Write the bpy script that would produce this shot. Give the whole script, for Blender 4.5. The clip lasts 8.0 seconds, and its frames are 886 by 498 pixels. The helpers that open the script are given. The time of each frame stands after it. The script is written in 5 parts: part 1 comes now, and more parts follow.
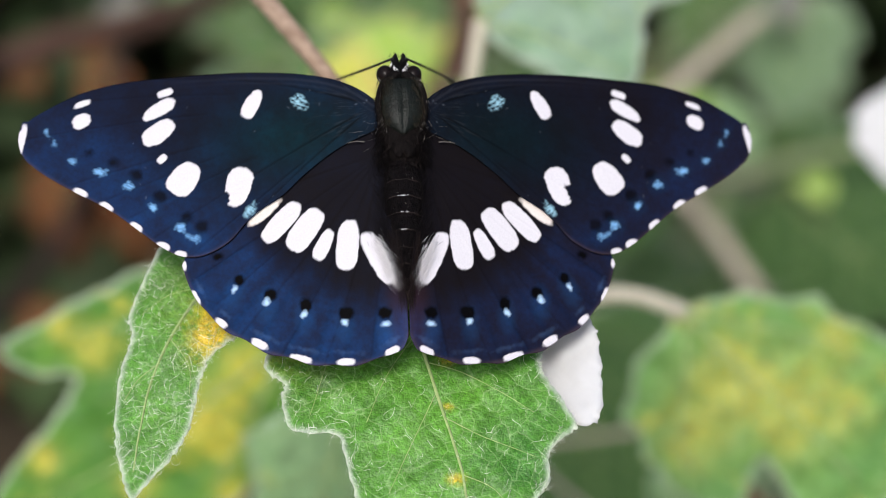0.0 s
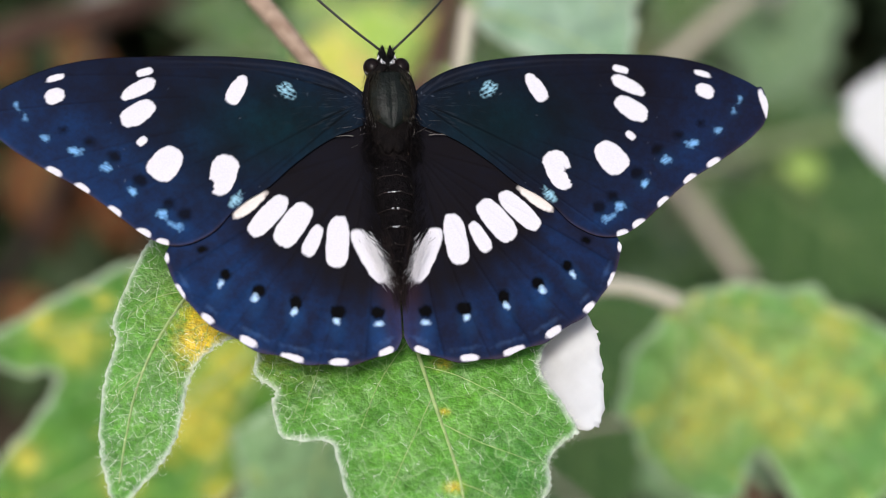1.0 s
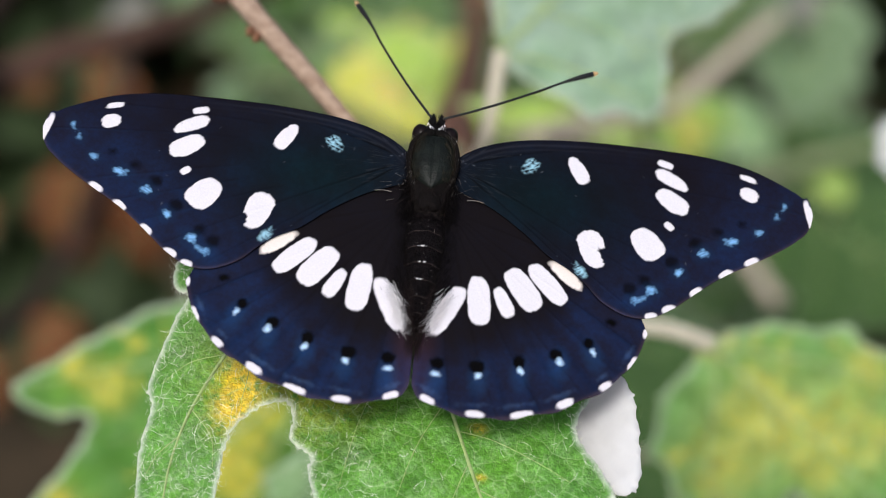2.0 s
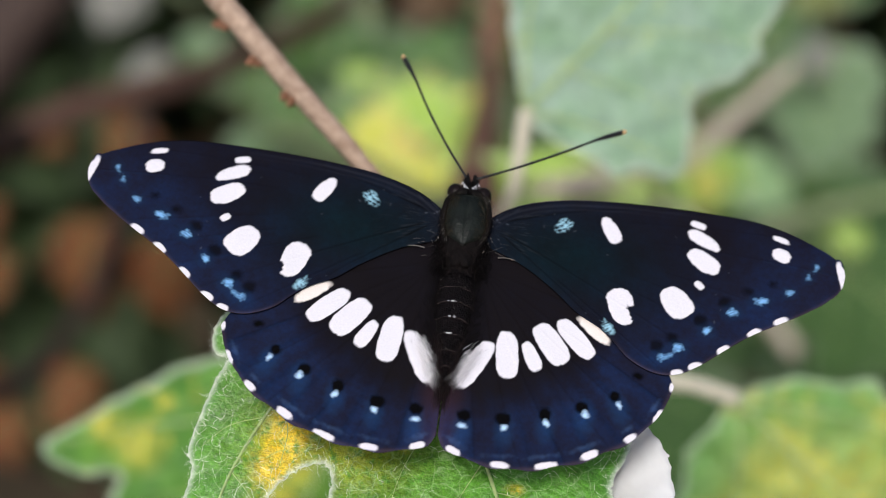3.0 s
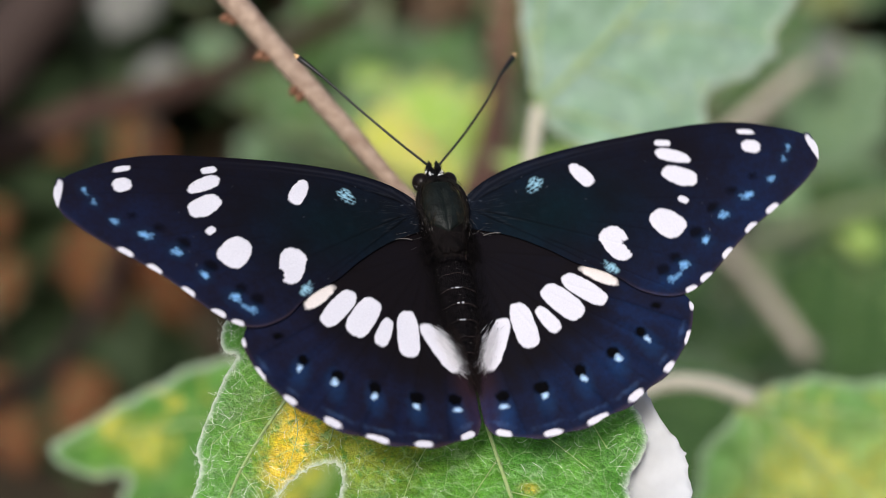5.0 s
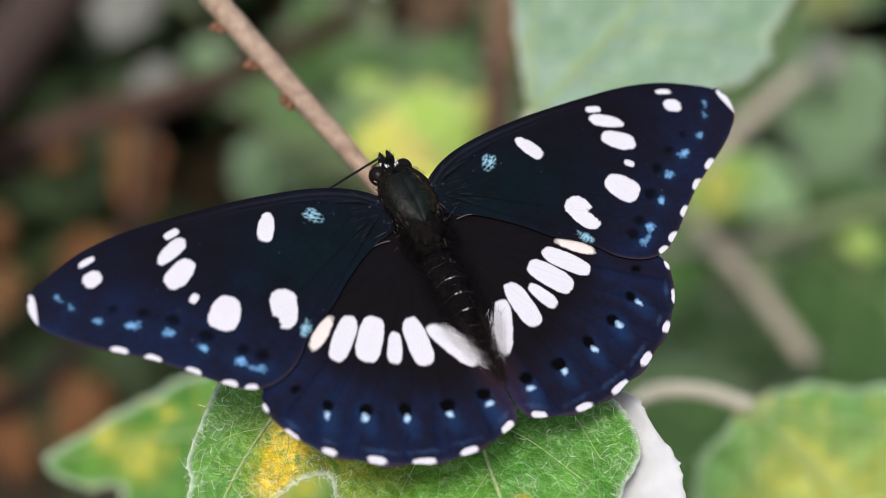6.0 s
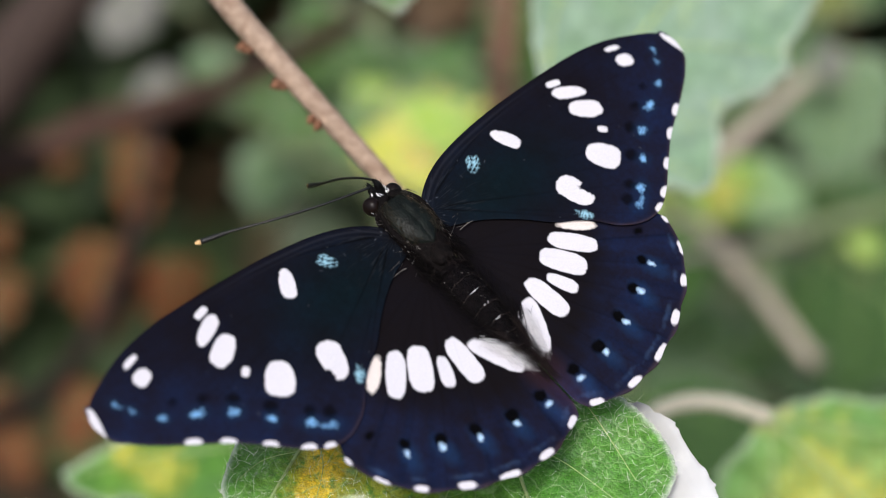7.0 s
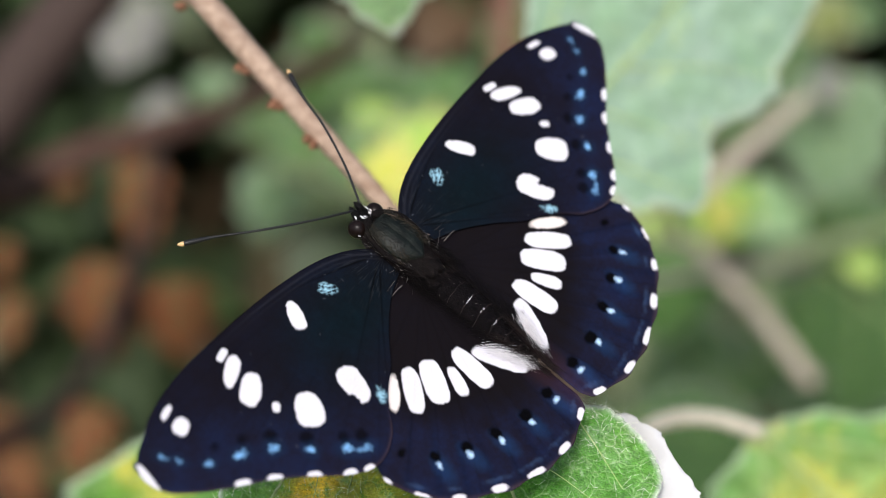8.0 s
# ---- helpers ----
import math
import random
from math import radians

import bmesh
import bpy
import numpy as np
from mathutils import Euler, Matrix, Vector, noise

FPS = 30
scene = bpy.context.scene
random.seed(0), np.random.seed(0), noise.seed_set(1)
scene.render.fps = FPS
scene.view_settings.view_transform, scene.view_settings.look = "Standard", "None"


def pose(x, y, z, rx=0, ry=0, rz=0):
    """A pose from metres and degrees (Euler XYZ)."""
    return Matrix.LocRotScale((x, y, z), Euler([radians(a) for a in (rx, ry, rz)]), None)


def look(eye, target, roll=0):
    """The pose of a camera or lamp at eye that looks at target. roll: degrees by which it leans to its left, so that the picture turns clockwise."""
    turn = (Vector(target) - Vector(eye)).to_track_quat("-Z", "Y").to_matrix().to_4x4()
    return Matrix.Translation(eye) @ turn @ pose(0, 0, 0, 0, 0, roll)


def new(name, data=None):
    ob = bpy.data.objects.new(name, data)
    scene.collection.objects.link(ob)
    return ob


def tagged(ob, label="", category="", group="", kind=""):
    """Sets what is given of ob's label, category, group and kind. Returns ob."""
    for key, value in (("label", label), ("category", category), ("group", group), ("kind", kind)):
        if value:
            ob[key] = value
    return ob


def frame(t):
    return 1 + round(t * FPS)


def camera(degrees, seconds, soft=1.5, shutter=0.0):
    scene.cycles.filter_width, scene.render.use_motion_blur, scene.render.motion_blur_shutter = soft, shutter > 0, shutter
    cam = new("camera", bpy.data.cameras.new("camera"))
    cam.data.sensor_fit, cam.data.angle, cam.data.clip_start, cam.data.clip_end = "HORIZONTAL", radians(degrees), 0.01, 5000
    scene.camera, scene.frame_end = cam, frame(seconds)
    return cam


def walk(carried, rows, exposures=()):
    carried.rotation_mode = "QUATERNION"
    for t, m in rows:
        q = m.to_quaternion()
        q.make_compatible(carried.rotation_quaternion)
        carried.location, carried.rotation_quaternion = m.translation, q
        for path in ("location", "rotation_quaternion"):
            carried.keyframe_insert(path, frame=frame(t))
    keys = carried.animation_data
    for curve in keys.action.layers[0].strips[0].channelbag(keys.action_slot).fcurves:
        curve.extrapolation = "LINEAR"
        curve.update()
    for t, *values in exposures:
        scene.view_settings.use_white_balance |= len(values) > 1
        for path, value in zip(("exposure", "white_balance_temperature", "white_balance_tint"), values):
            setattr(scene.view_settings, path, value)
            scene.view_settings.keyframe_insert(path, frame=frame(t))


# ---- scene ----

# Millimetres are used on the plan of the perch; MM turns them into metres.
MM = 0.001
# The perch plan: x to the right, y up along the leaf, z towards the camera.
PERCH = pose(0, 0, 0.75, 55, 0, 0)


def at(x, y, z):
    """A place on the perch plan, in world metres."""
    return PERCH @ Vector((x * MM, y * MM, z * MM))


# ---- camera ----
cam = camera(25.0, 8.0, soft=0.5, shutter=0.35)
cam.data.dof.use_dof = True
cam.data.dof.focus_distance = 0.1355
cam.data.dof.aperture_fstop = 25.5


def eye(x, y, z, yaw, pitch, roll):
    turn = pose(0, 0, 0, 0, yaw, 0) @ pose(0, 0, 0, pitch, 0, 0) @ pose(0, 0, 0, 0, 0, roll)
    return PERCH @ Matrix.Translation((x * MM, y * MM, (135 + z) * MM)) @ turn


walk(cam, [
    (0.0, eye(3.01, -4.33, 4.79, -0.475, -0.587, 1.109)),
    (0.5, eye(3.22, -4.7, 2.53, -0.592, -0.817, 0.858)),
    (1.0, eye(2.13, -3.17, 0.09, -1.02, -1.116, 0.623)),
    (1.2, eye(1.39, -2.34, -0.33, -0.947, -1.115, 0.522)),
    (2.3, eye(1.52, 0.97, -0.31, -0.159, -0.539, 0.421)),
    (2.5, eye(0.75, 0.93, -0.18, -0.411, -0.081, 0.255)),
    (3.0, eye(-0.17, 1.68, 1.41, 0.081, 0.474, 0.12)),
    (3.5, eye(0.69, 1.36, 1.12, 0.506, 0.549, 0.111)),
    (4.0, eye(-0.04, 0.2, -0.65, 0.232, 0.801, 0.081)),
    (4.2, eye(-0.17, 0.46, -0.68, 0.284, 0.752, 0.024)),
    (5.3, eye(-0.27, 1.15, -1.17, 0.413, 0.594, -0.217)),
    (5.5, eye(-0.05, 1.22, -1.36, 0.409, 0.574, -0.382)),
    (6.0, eye(0.36, 1.28, -2.09, 0.398, 0.782, -0.454)),
    (6.5, eye(-0.8, 1.01, -2.63, 0.135, 0.919, -0.583)),
    (7.0, eye(-2.21, 2.8, -2.32, 0.259, 0.784, -0.748)),
    (7.5, eye(-1.73, 2.36, -1.76, 0.636, 1.271, -0.882)),
    (8.0, eye(-1.33, 2.15, 1.36, 0.361, 1.457, -0.855)),
], exposures=[(0.0, 0.05, 6230, 11), (2.5, 0.02, 6230, 11), (5.5, 0.0, 6230, 11), (6.5, 0.08, 6230, 11), (7.5, 0.20, 6230, 11), (8.0, 0.32, 6230, 11)])

# ---- light: a bright hazy sky, the veiled sun high behind the camera ----
SUN_EL, SUN_AZ = 53.0, 192.0
world = bpy.data.worlds.new("sky")
scene.world = world
world.use_nodes = True
wn = world.node_tree.nodes
sky = wn.new("ShaderNodeTexSky")
sky.sky_type = "NISHITA"
sky.sun_disc = False
sky.sun_elevation = radians(SUN_EL)
sky.sun_rotation = radians(SUN_AZ)
sky.air_density, sky.dust_density = 1.0, 4.0
wn["Background"].inputs["Strength"].default_value = 0.125
world.node_tree.links.new(sky.outputs[0], wn["Background"].inputs["Color"])
sun = new("sun", bpy.data.lights.new("sun", "SUN"))
sun.data.energy, sun.data.angle, sun.data.color = 2.1, radians(14), (1.0, 0.96, 0.9)
sun_from = Vector((math.sin(radians(SUN_AZ)) * math.cos(radians(SUN_EL)), math.cos(radians(SUN_AZ)) * math.cos(radians(SUN_EL)), math.sin(radians(SUN_EL))))
sun.matrix_world = look(sun_from * 5, (0, 0, 0))


# ---- materials ----
class Nodes:
    """A small helper to write node materials."""

    def __init__(self, name, roughness=0.6, specular=0.4):
        self.material = bpy.data.materials.new(name)
        self.material.use_nodes = True
        self.tree = self.material.node_tree
        self.bsdf = self.tree.nodes["Principled BSDF"]
        self.bsdf.inputs["Roughness"].default_value = roughness
        self.bsdf.inputs["Specular IOR Level"].default_value = specular

    def node(self, kind, **values):
        n = self.tree.nodes.new(kind)
        for key, value in values.items():
            n.inputs[key.replace("_", " ")].default_value = value
        return n

    def link(self, a, b):
        self.tree.links.new(a, b)

    def coords(self, scale=1000.0):
        c = self.node("ShaderNodeTexCoord")
        m = self.node("ShaderNodeMapping")
        m.inputs["Scale"].default_value = (scale,) * 3 if not isinstance(scale, tuple) else scale
        self.link(c.outputs["Object"], m.inputs["Vector"])
        return m.outputs["Vector"]

    def noise(self, vector, scale, detail=4.0, rough=0.55):
        n = self.node("ShaderNodeTexNoise", Scale=scale, Detail=detail, Roughness=rough)
        self.link(vector, n.inputs["Vector"])
        return n.outputs["Fac"]

    def ramp(self, value, stops):
        r = self.node("ShaderNodeValToRGB")
        el = r.color_ramp.elements
        while len(el) < len(stops):
            el.new(0.5)
        for e, (p, c) in zip(el, stops):
            e.position, e.color = p, (*c, 1.0) if isinstance(c, tuple) else (c, c, c, 1.0)
        self.link(value, r.inputs["Fac"])
        return r.outputs["Color"]

    def mix(self, fac, a, b):
        m = self.node("ShaderNodeMix")
        m.data_type = "RGBA"
        for value, socket in ((fac, m.inputs[0]), (a, m.inputs[6]), (b, m.inputs[7])):
            if isinstance(value, (int, float)):
                socket.default_value = value
            elif isinstance(value, tuple):
                socket.default_value = (*value, 1.0)
            else:
                self.link(value, socket)
        return m.outputs[2]

    def math(self, op, a, b):
        m = self.node("ShaderNodeMath")
        m.operation = op
        for value, socket in ((a, m.inputs[0]), (b, m.inputs[1])):
            if isinstance(value, (int, float)):
                socket.default_value = value
            else:
                self.link(value, socket)
        return m.outputs[0]

    def attribute(self, name):
        a = self.node("ShaderNodeAttribute")
        a.attribute_name = name
        return a

    def bump(self, height, strength, distance):
        b = self.node("ShaderNodeBump", Strength=strength, Distance=distance)
        self.link(height, b.inputs["Height"])
        self.link(b.outputs["Normal"], self.bsdf.inputs["Normal"])

    def colour(self, value):
        if isinstance(value, tuple):
            self.bsdf.inputs["Base Color"].default_value = (*value, 1.0)
        else:
            self.link(value, self.bsdf.inputs["Base Color"])


def wing_material():
    """Scaled wing: the painted pattern, fine rows of scales, and a blue metallic gloss on the blue scales."""
    n = Nodes("wing_scales", 0.6, 0.035)
    tint = n.attribute("tint")
    v = n.coords()
    grain = n.noise(v, 9.0, 2.0)
    n.bsdf.inputs["Sheen Weight"].default_value = 0.018
    n.bsdf.inputs["Sheen Roughness"].default_value = 0.5
    n.bsdf.inputs["Sheen Tint"].default_value = (0.75, 0.48, 0.48, 1.0)
    shade = n.ramp(grain, [(0.3, 0.93), (0.7, 1.03)])
    m = n.node("ShaderNodeMix")
    m.data_type, m.blend_type = "RGBA", "MULTIPLY"
    m.inputs[0].default_value = 1.0
    n.link(tint.outputs["Color"], m.inputs[6])
    n.link(shade, m.inputs[7])
    n.colour(m.outputs[2])
    n.bump(grain, 0.25, 0.00004)
    gloss = n.node("ShaderNodeBsdfGlossy", Roughness=0.54)
    n.link(n.mix(n.attribute("teal").outputs["Fac"], (0.008, 0.22, 0.80), (0.008, 0.31, 0.47)), gloss.inputs["Color"])
    mixer = n.node("ShaderNodeMixShader")
    amount = n.attribute("sheen")
    worn = n.math("MULTIPLY", n.ramp(n.noise(v, 0.28, 2.0), [(0.33, 0.55), (0.67, 1.1)]), n.ramp(n.noise(v, 2.6, 3.0), [(0.3, 0.72), (0.7, 1.2)]))
    n.link(n.math("MULTIPLY", n.math("MULTIPLY", amount.outputs["Fac"], 0.057), worn), mixer.inputs[0])
    n.link(n.bsdf.outputs[0], mixer.inputs[1])
    n.link(gloss.outputs[0], mixer.inputs[2])
    n.link(mixer.outputs[0], n.tree.nodes["Material Output"].inputs["Surface"])
    return n.material


def plain(name, colour, roughness=0.6, specular=0.4, scale=4.0, spread=0.35, bump=0.3, distance=0.00005):
    n = Nodes(name, roughness, specular)
    v = n.coords()
    f = n.noise(v, scale, 5.0)
    low, high = tuple(c * (1 - spread) for c in colour), tuple(min(1.0, c * (1 + spread)) for c in colour)
    n.colour(n.ramp(f, [(0.3, low), (0.7, high)]))
    n.bump(n.noise(v, scale * 3, 3.0), bump, distance)
    return n.material


def leaf_material(name, green, deep, yellow, amount, fuzz, cell=1.1, lace=1.0):
    """The upper side of a white-poplar leaf: mottled green, yellowing patches, a net of pale veinlets between small
    swellings whose light and shade is put into the colour, and woolly hairs.
    """
    n = Nodes(name, 0.45, 0.14)
    v = n.coords()
    big = n.noise(v, 0.16, 4.0)
    body = n.ramp(big, [(0.3, deep), (0.7, green)])
    blot = n.noise(v, 0.13, 6.0, 0.7)
    blot.node.inputs["Distortion"].default_value = 1.6
    patch = n.ramp(blot, [(0.62 - amount, 0.0), (0.72 - amount * 0.6, 1.0)])
    body = n.mix(patch, body, yellow)
    mark = n.attribute("mark")
    parts = n.node("ShaderNodeSeparateColor")
    n.link(mark.outputs["Color"], parts.inputs[0])
    spot = n.math("MULTIPLY", parts.outputs[1], n.ramp(n.noise(v, 1.6, 6.0, 0.7), [(0.36, 0.1), (0.52, 1.0)]))
    body = n.mix(spot, body, yellow)
    warp = n.node("ShaderNodeVectorMath")
    warp.operation = "ADD"
    nz = n.node("ShaderNodeTexNoise", Scale=0.7, Detail=1.5)
    n.link(v, nz.inputs["Vector"])
    n.link(v, warp.inputs[0])
    n.link(nz.outputs["Color"], warp.inputs[1])
    nets = []
    for size in (cell * 0.55, cell * 1.9):
        net = n.node("ShaderNodeTexVoronoi", Scale=size)
        net.feature = "DISTANCE_TO_EDGE"
        n.link(warp.outputs[0], net.inputs["Vector"])
        nets.append(net.outputs["Distance"])
    # Relief shade between the swellings, painted as noise multiplied into the colour.
    swell = n.ramp(n.noise(v, 0.5, 7.0, 0.68), [(0.32, 0.40), (0.5, 0.85), (0.68, 1.28)])
    shade = n.node("ShaderNodeMix")
    shade.data_type, shade.blend_type = "RGBA", "MULTIPLY"
    shade.inputs[0].default_value = 0.3 + 0.5 * lace
    n.link(body, shade.inputs[6])
    n.link(swell, shade.inputs[7])
    body = shade.outputs[2]
    if fuzz > 0.5:
        # Finer light and dark noise in the colour, imitating a glinting micro-texture.
        fine = n.math("MULTIPLY", n.ramp(n.noise(v, 2.1, 6.0, 0.75), [(0.34, 0.42), (0.5, 0.95), (0.66, 1.45)]), n.ramp(n.noise(v, 7.0, 3.0, 0.7), [(0.36, 0.62), (0.64, 1.32)]))
        fine_tone = n.node("ShaderNodeMix")
        fine_tone.data_type, fine_tone.blend_type = "RGBA", "MULTIPLY"
        fine_tone.inputs[0].default_value = 0.55
        n.link(body, fine_tone.inputs[6])
        n.link(fine, fine_tone.inputs[7])
        body = fine_tone.outputs[2]
    pale = (0.38, 0.54, 0.24) if fuzz > 0.5 else tuple(min(1, c * 1.3 + 0.12) for c in green)
    body = n.mix(n.ramp(nets[0], [(0.0, 0.75 * lace), (0.03, 0.0)]), body, pale)
    body = n.mix(n.ramp(nets[1], [(0.0, 0.34 * lace), (0.06, 0.0)]), body, pale)
    h1 = n.noise(v, 3.2, 5.0, 0.72)
    h2 = n.noise(n.coords((1000.0, 1000.0, 3000.0)), 11.0, 3.0, 0.7)
    wool = n.math("MAXIMUM", n.ramp(h1, [(0.55, 0.0), (0.62, 1.0)]), n.ramp(h2, [(0.62, 0.0), (0.74, 0.7)]))
    cover = n.ramp(n.noise(v, 0.5, 6.0, 0.65), [(0.5, 0.0), (0.72, 0.8)])
    cover = n.math("MAXIMUM", cover, parts.outputs[2])
    clump = n.ramp(n.noise(v, 1.9, 4.0, 0.6), [(0.42, 0.08), (0.56, 1.0)])
    wool = n.math("MULTIPLY", n.math("MULTIPLY", n.math("MULTIPLY", n.math("ADD", wool, 0.12), clump), cover), fuzz if fuzz < 0.5 else 0.34)
    edge = n.math("MULTIPLY", parts.outputs[0], n.ramp(n.noise(v, 2.2, 3.0), [(0.3, 0.55), (0.6, 1.0)]))
    body = n.mix(n.math("MAXIMUM", wool, edge), body, (0.74, 0.79, 0.66))
    n.colour(body)
    if fuzz > 0.5:
        n.bsdf.inputs["Specular IOR Level"].default_value = 0.4
        n.bsdf.inputs["Roughness"].default_value = 0.3
    height = n.math("ADD", n.math("MULTIPLY", nets[1], 0.5), n.math("ADD", n.math("MULTIPLY", nets[0], 0.9), n.math("MULTIPLY", n.noise(v, 2.6, 4.0, 0.6), 0.9)))
    if fuzz > 0.5:
        height = n.math("ADD", height, n.math("MULTIPLY", n.noise(v, 6.5, 3.0, 0.6), 0.45))
    n.bump(height, 0.85 if fuzz > 0.5 else 0.5, 0.00014)
    return n.material


def bark_material(name, pale, dark):
    n = Nodes(name, 0.75, 0.25)
    v = n.coords()
    f = n.noise(n.coords((900.0, 900.0, 900.0)), 1.4, 6.0, 0.65)
    c = n.ramp(f, [(0.3, dark), (0.55, pale), (0.75, tuple(min(1, k * 1.35) for k in pale))])
    n.colour(c)
    n.bump(f, 0.6, 0.00025)
    return n.material


WING = wing_material()
HAIR_BLACK = plain("black_hair", (0.0048, 0.0038, 0.0036), 0.6, 0.06)
HAIR_BROWN = plain("brown_hair", (0.013, 0.0080, 0.0068), 0.6, 0.15)
HAIR_OLIVE = plain("olive_hair", (0.024, 0.0185, 0.010), 0.55, 0.2)
ARC = plain("segment_arc_scales", (0.042, 0.030, 0.027), 0.6, 0.2, 2.2, 0.9)
HAIR_PALE = plain("pale_hair", (0.16, 0.145, 0.13), 0.6, 0.2)
THORAX = plain("thorax_scales", (0.0058, 0.0044, 0.0040), 0.6, 0.08, 7.0, 0.5, 0.8, 0.0001)
PLATE = plain("back_plate_scales", (0.0066, 0.0090, 0.0068), 0.45, 0.18, 1.3, 0.6, 0.7, 0.00008)
ABDOMEN = plain("abdomen_scales", (0.0040, 0.0029, 0.0032), 0.42, 0.07, 3.0, 0.8, 1.0, 0.00016)
HEAD = plain("head_wool", (0.005, 0.0048, 0.0046), 0.6, 0.12, 8.0, 0.5, 0.8, 0.0001)
EYE = plain("eye_facets", (0.0085, 0.005, 0.0042), 0.3, 0.16, 14.0, 0.3, 0.2, 0.00002)
WHITE_SCALE = plain("white_scales", (0.78, 0.76, 0.76), 0.7, 0.2, 6.0, 0.1)
ANTENNA = plain("antenna_black", (0.012, 0.012, 0.011), 0.4, 0.4)
ANTENNA_TIP = plain("antenna_tip_orange", (0.75, 0.48, 0.22), 0.5, 0.3)
FRESH = leaf_material("leaf_fresh", (0.122, 0.340, 0.028), (0.050, 0.200, 0.016), (0.80, 0.56, 0.02), -0.25, 0.85, 1.0, 0.5)
MOTTLED = leaf_material("leaf_mottled", (0.110, 0.27, 0.028), (0.050, 0.165, 0.018), (0.62, 0.52, 0.05), 0.04, 0.2, 1.1, 0.6)
PALE = leaf_material("leaf_pale", (0.276, 0.385, 0.293), (0.201, 0.335, 0.184), (0.36, 0.47, 0.20), 0.03, 0.25, 1.1, 0.25)
# Brighter copy of the leaf green, its sunlight painted into the colour.
LIT_TONE = leaf_material("leaf_lit_tone", (0.23, 0.43, 0.05), (0.15, 0.33, 0.04), (0.60, 0.55, 0.06), 0.11, 0.12)
SIDE = leaf_material("leaf_side", (0.155, 0.325, 0.065), (0.095, 0.24, 0.05), (0.50, 0.47, 0.07), 0.05, 0.12)
# Lightest yellow-green copy: sunshine is part of the base colour here.
SUN_TONED = leaf_material("leaf_sun_toned", (0.386, 0.552, 0.092), (0.294, 0.478, 0.0736), (0.70, 0.64, 0.12), 0.10, 0.1, 1.1, 0.2)
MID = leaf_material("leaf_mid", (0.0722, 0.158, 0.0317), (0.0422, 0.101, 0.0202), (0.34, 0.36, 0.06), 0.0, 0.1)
GREYED = leaf_material("leaf_greyed", (0.25, 0.40, 0.18), (0.18, 0.32, 0.12), (0.42, 0.42, 0.07), 0.05, 0.2)
GOLDEN = leaf_material("leaf_golden", (0.62, 0.60, 0.09), (0.46, 0.54, 0.08), (0.74, 0.60, 0.12), 0.15, 0.1, 1.1, 0.2)
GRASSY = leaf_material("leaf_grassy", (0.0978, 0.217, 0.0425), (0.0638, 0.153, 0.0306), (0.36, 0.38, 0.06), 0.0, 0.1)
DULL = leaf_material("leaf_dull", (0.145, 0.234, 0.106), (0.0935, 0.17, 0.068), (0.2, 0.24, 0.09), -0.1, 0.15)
# Dark copy of the leaf green: shade is put into the colour.
SHADE_TONED = leaf_material("leaf_shade_toned", (0.070, 0.150, 0.036), (0.036, 0.085, 0.020), (0.12, 0.14, 0.04), -0.1, 0.08)
UNDERSIDE = plain("leaf_underside_felt", (0.64, 0.64, 0.63), 0.85, 0.15, 0.5, 0.05, 0.25, 0.00006)
RIM = plain("leaf_rim_wool", (0.76, 0.78, 0.66), 0.8, 0.2, 2.0, 0.2)
VEIN = plain("leaf_vein", (0.34, 0.44, 0.17), 0.6, 0.3, 2.0, 0.25)
DRY = plain("dry_leaf", (0.145, 0.052, 0.018), 0.75, 0.2, 0.3, 0.45)
# Darker copy of the white underside felt, with shade put into its grey.
SHADED_FELT = plain("shaded_felt", (0.216, 0.212, 0.188), 0.85, 0.15, 0.3, 0.25)
OLIVE = leaf_material("leaf_olive", (0.20, 0.22, 0.05), (0.12, 0.16, 0.04), (0.34, 0.30, 0.06), 0.05, 0.1)
AMBER = leaf_material("leaf_amber", (0.76, 0.45, 0.10), (0.68, 0.40, 0.08), (0.78, 0.54, 0.12), 0.15, 0.1, 1.1, 0.2)
RED_BARK = bark_material("rusty_bark", (0.0978, 0.0527, 0.0357), (0.051, 0.0289, 0.0213))
RUST = plain("rust_leaf", (0.24, 0.125, 0.065), 0.7, 0.25, 0.6, 0.3)
DRY_UNDER = plain("dry_leaf_under", (0.10, 0.050, 0.030), 0.8, 0.2, 0.3, 0.35)
BARK = bark_material("twig_bark", (0.44, 0.321, 0.233), (0.273, 0.176, 0.119))
BUD = bark_material("bud_scale", (0.24, 0.115, 0.062), (0.10, 0.045, 0.028))
STALK = bark_material("stalk_bark", (0.47, 0.41, 0.32), (0.34, 0.28, 0.21))
PALE_STALK = bark_material("pale_stalk_bark", (0.60, 0.56, 0.43), (0.46, 0.42, 0.30))
RED_STALK = bark_material("red_stalk_bark", (0.21, 0.105, 0.07), (0.14, 0.07, 0.045))
GREEN_STALK = bark_material("green_stalk_bark", (0.26, 0.30, 0.15), (0.16, 0.22, 0.1))
DARK_BARK = bark_material("old_bark", (0.0634, 0.0414, 0.0326), (0.0299, 0.0194, 0.015))


def soil_material():
    n = Nodes("soil", 0.95, 0.15)
    v = n.coords(1.0)
    f = n.noise(v, 14.0, 8.0, 0.65)
    n.colour(n.ramp(f, [(0.3, (0.026, 0.020, 0.013)), (0.5, (0.048, 0.038, 0.024)), (0.7, (0.08, 0.055, 0.033))]))
    n.bump(f, 0.8, 0.01)
    return n.material


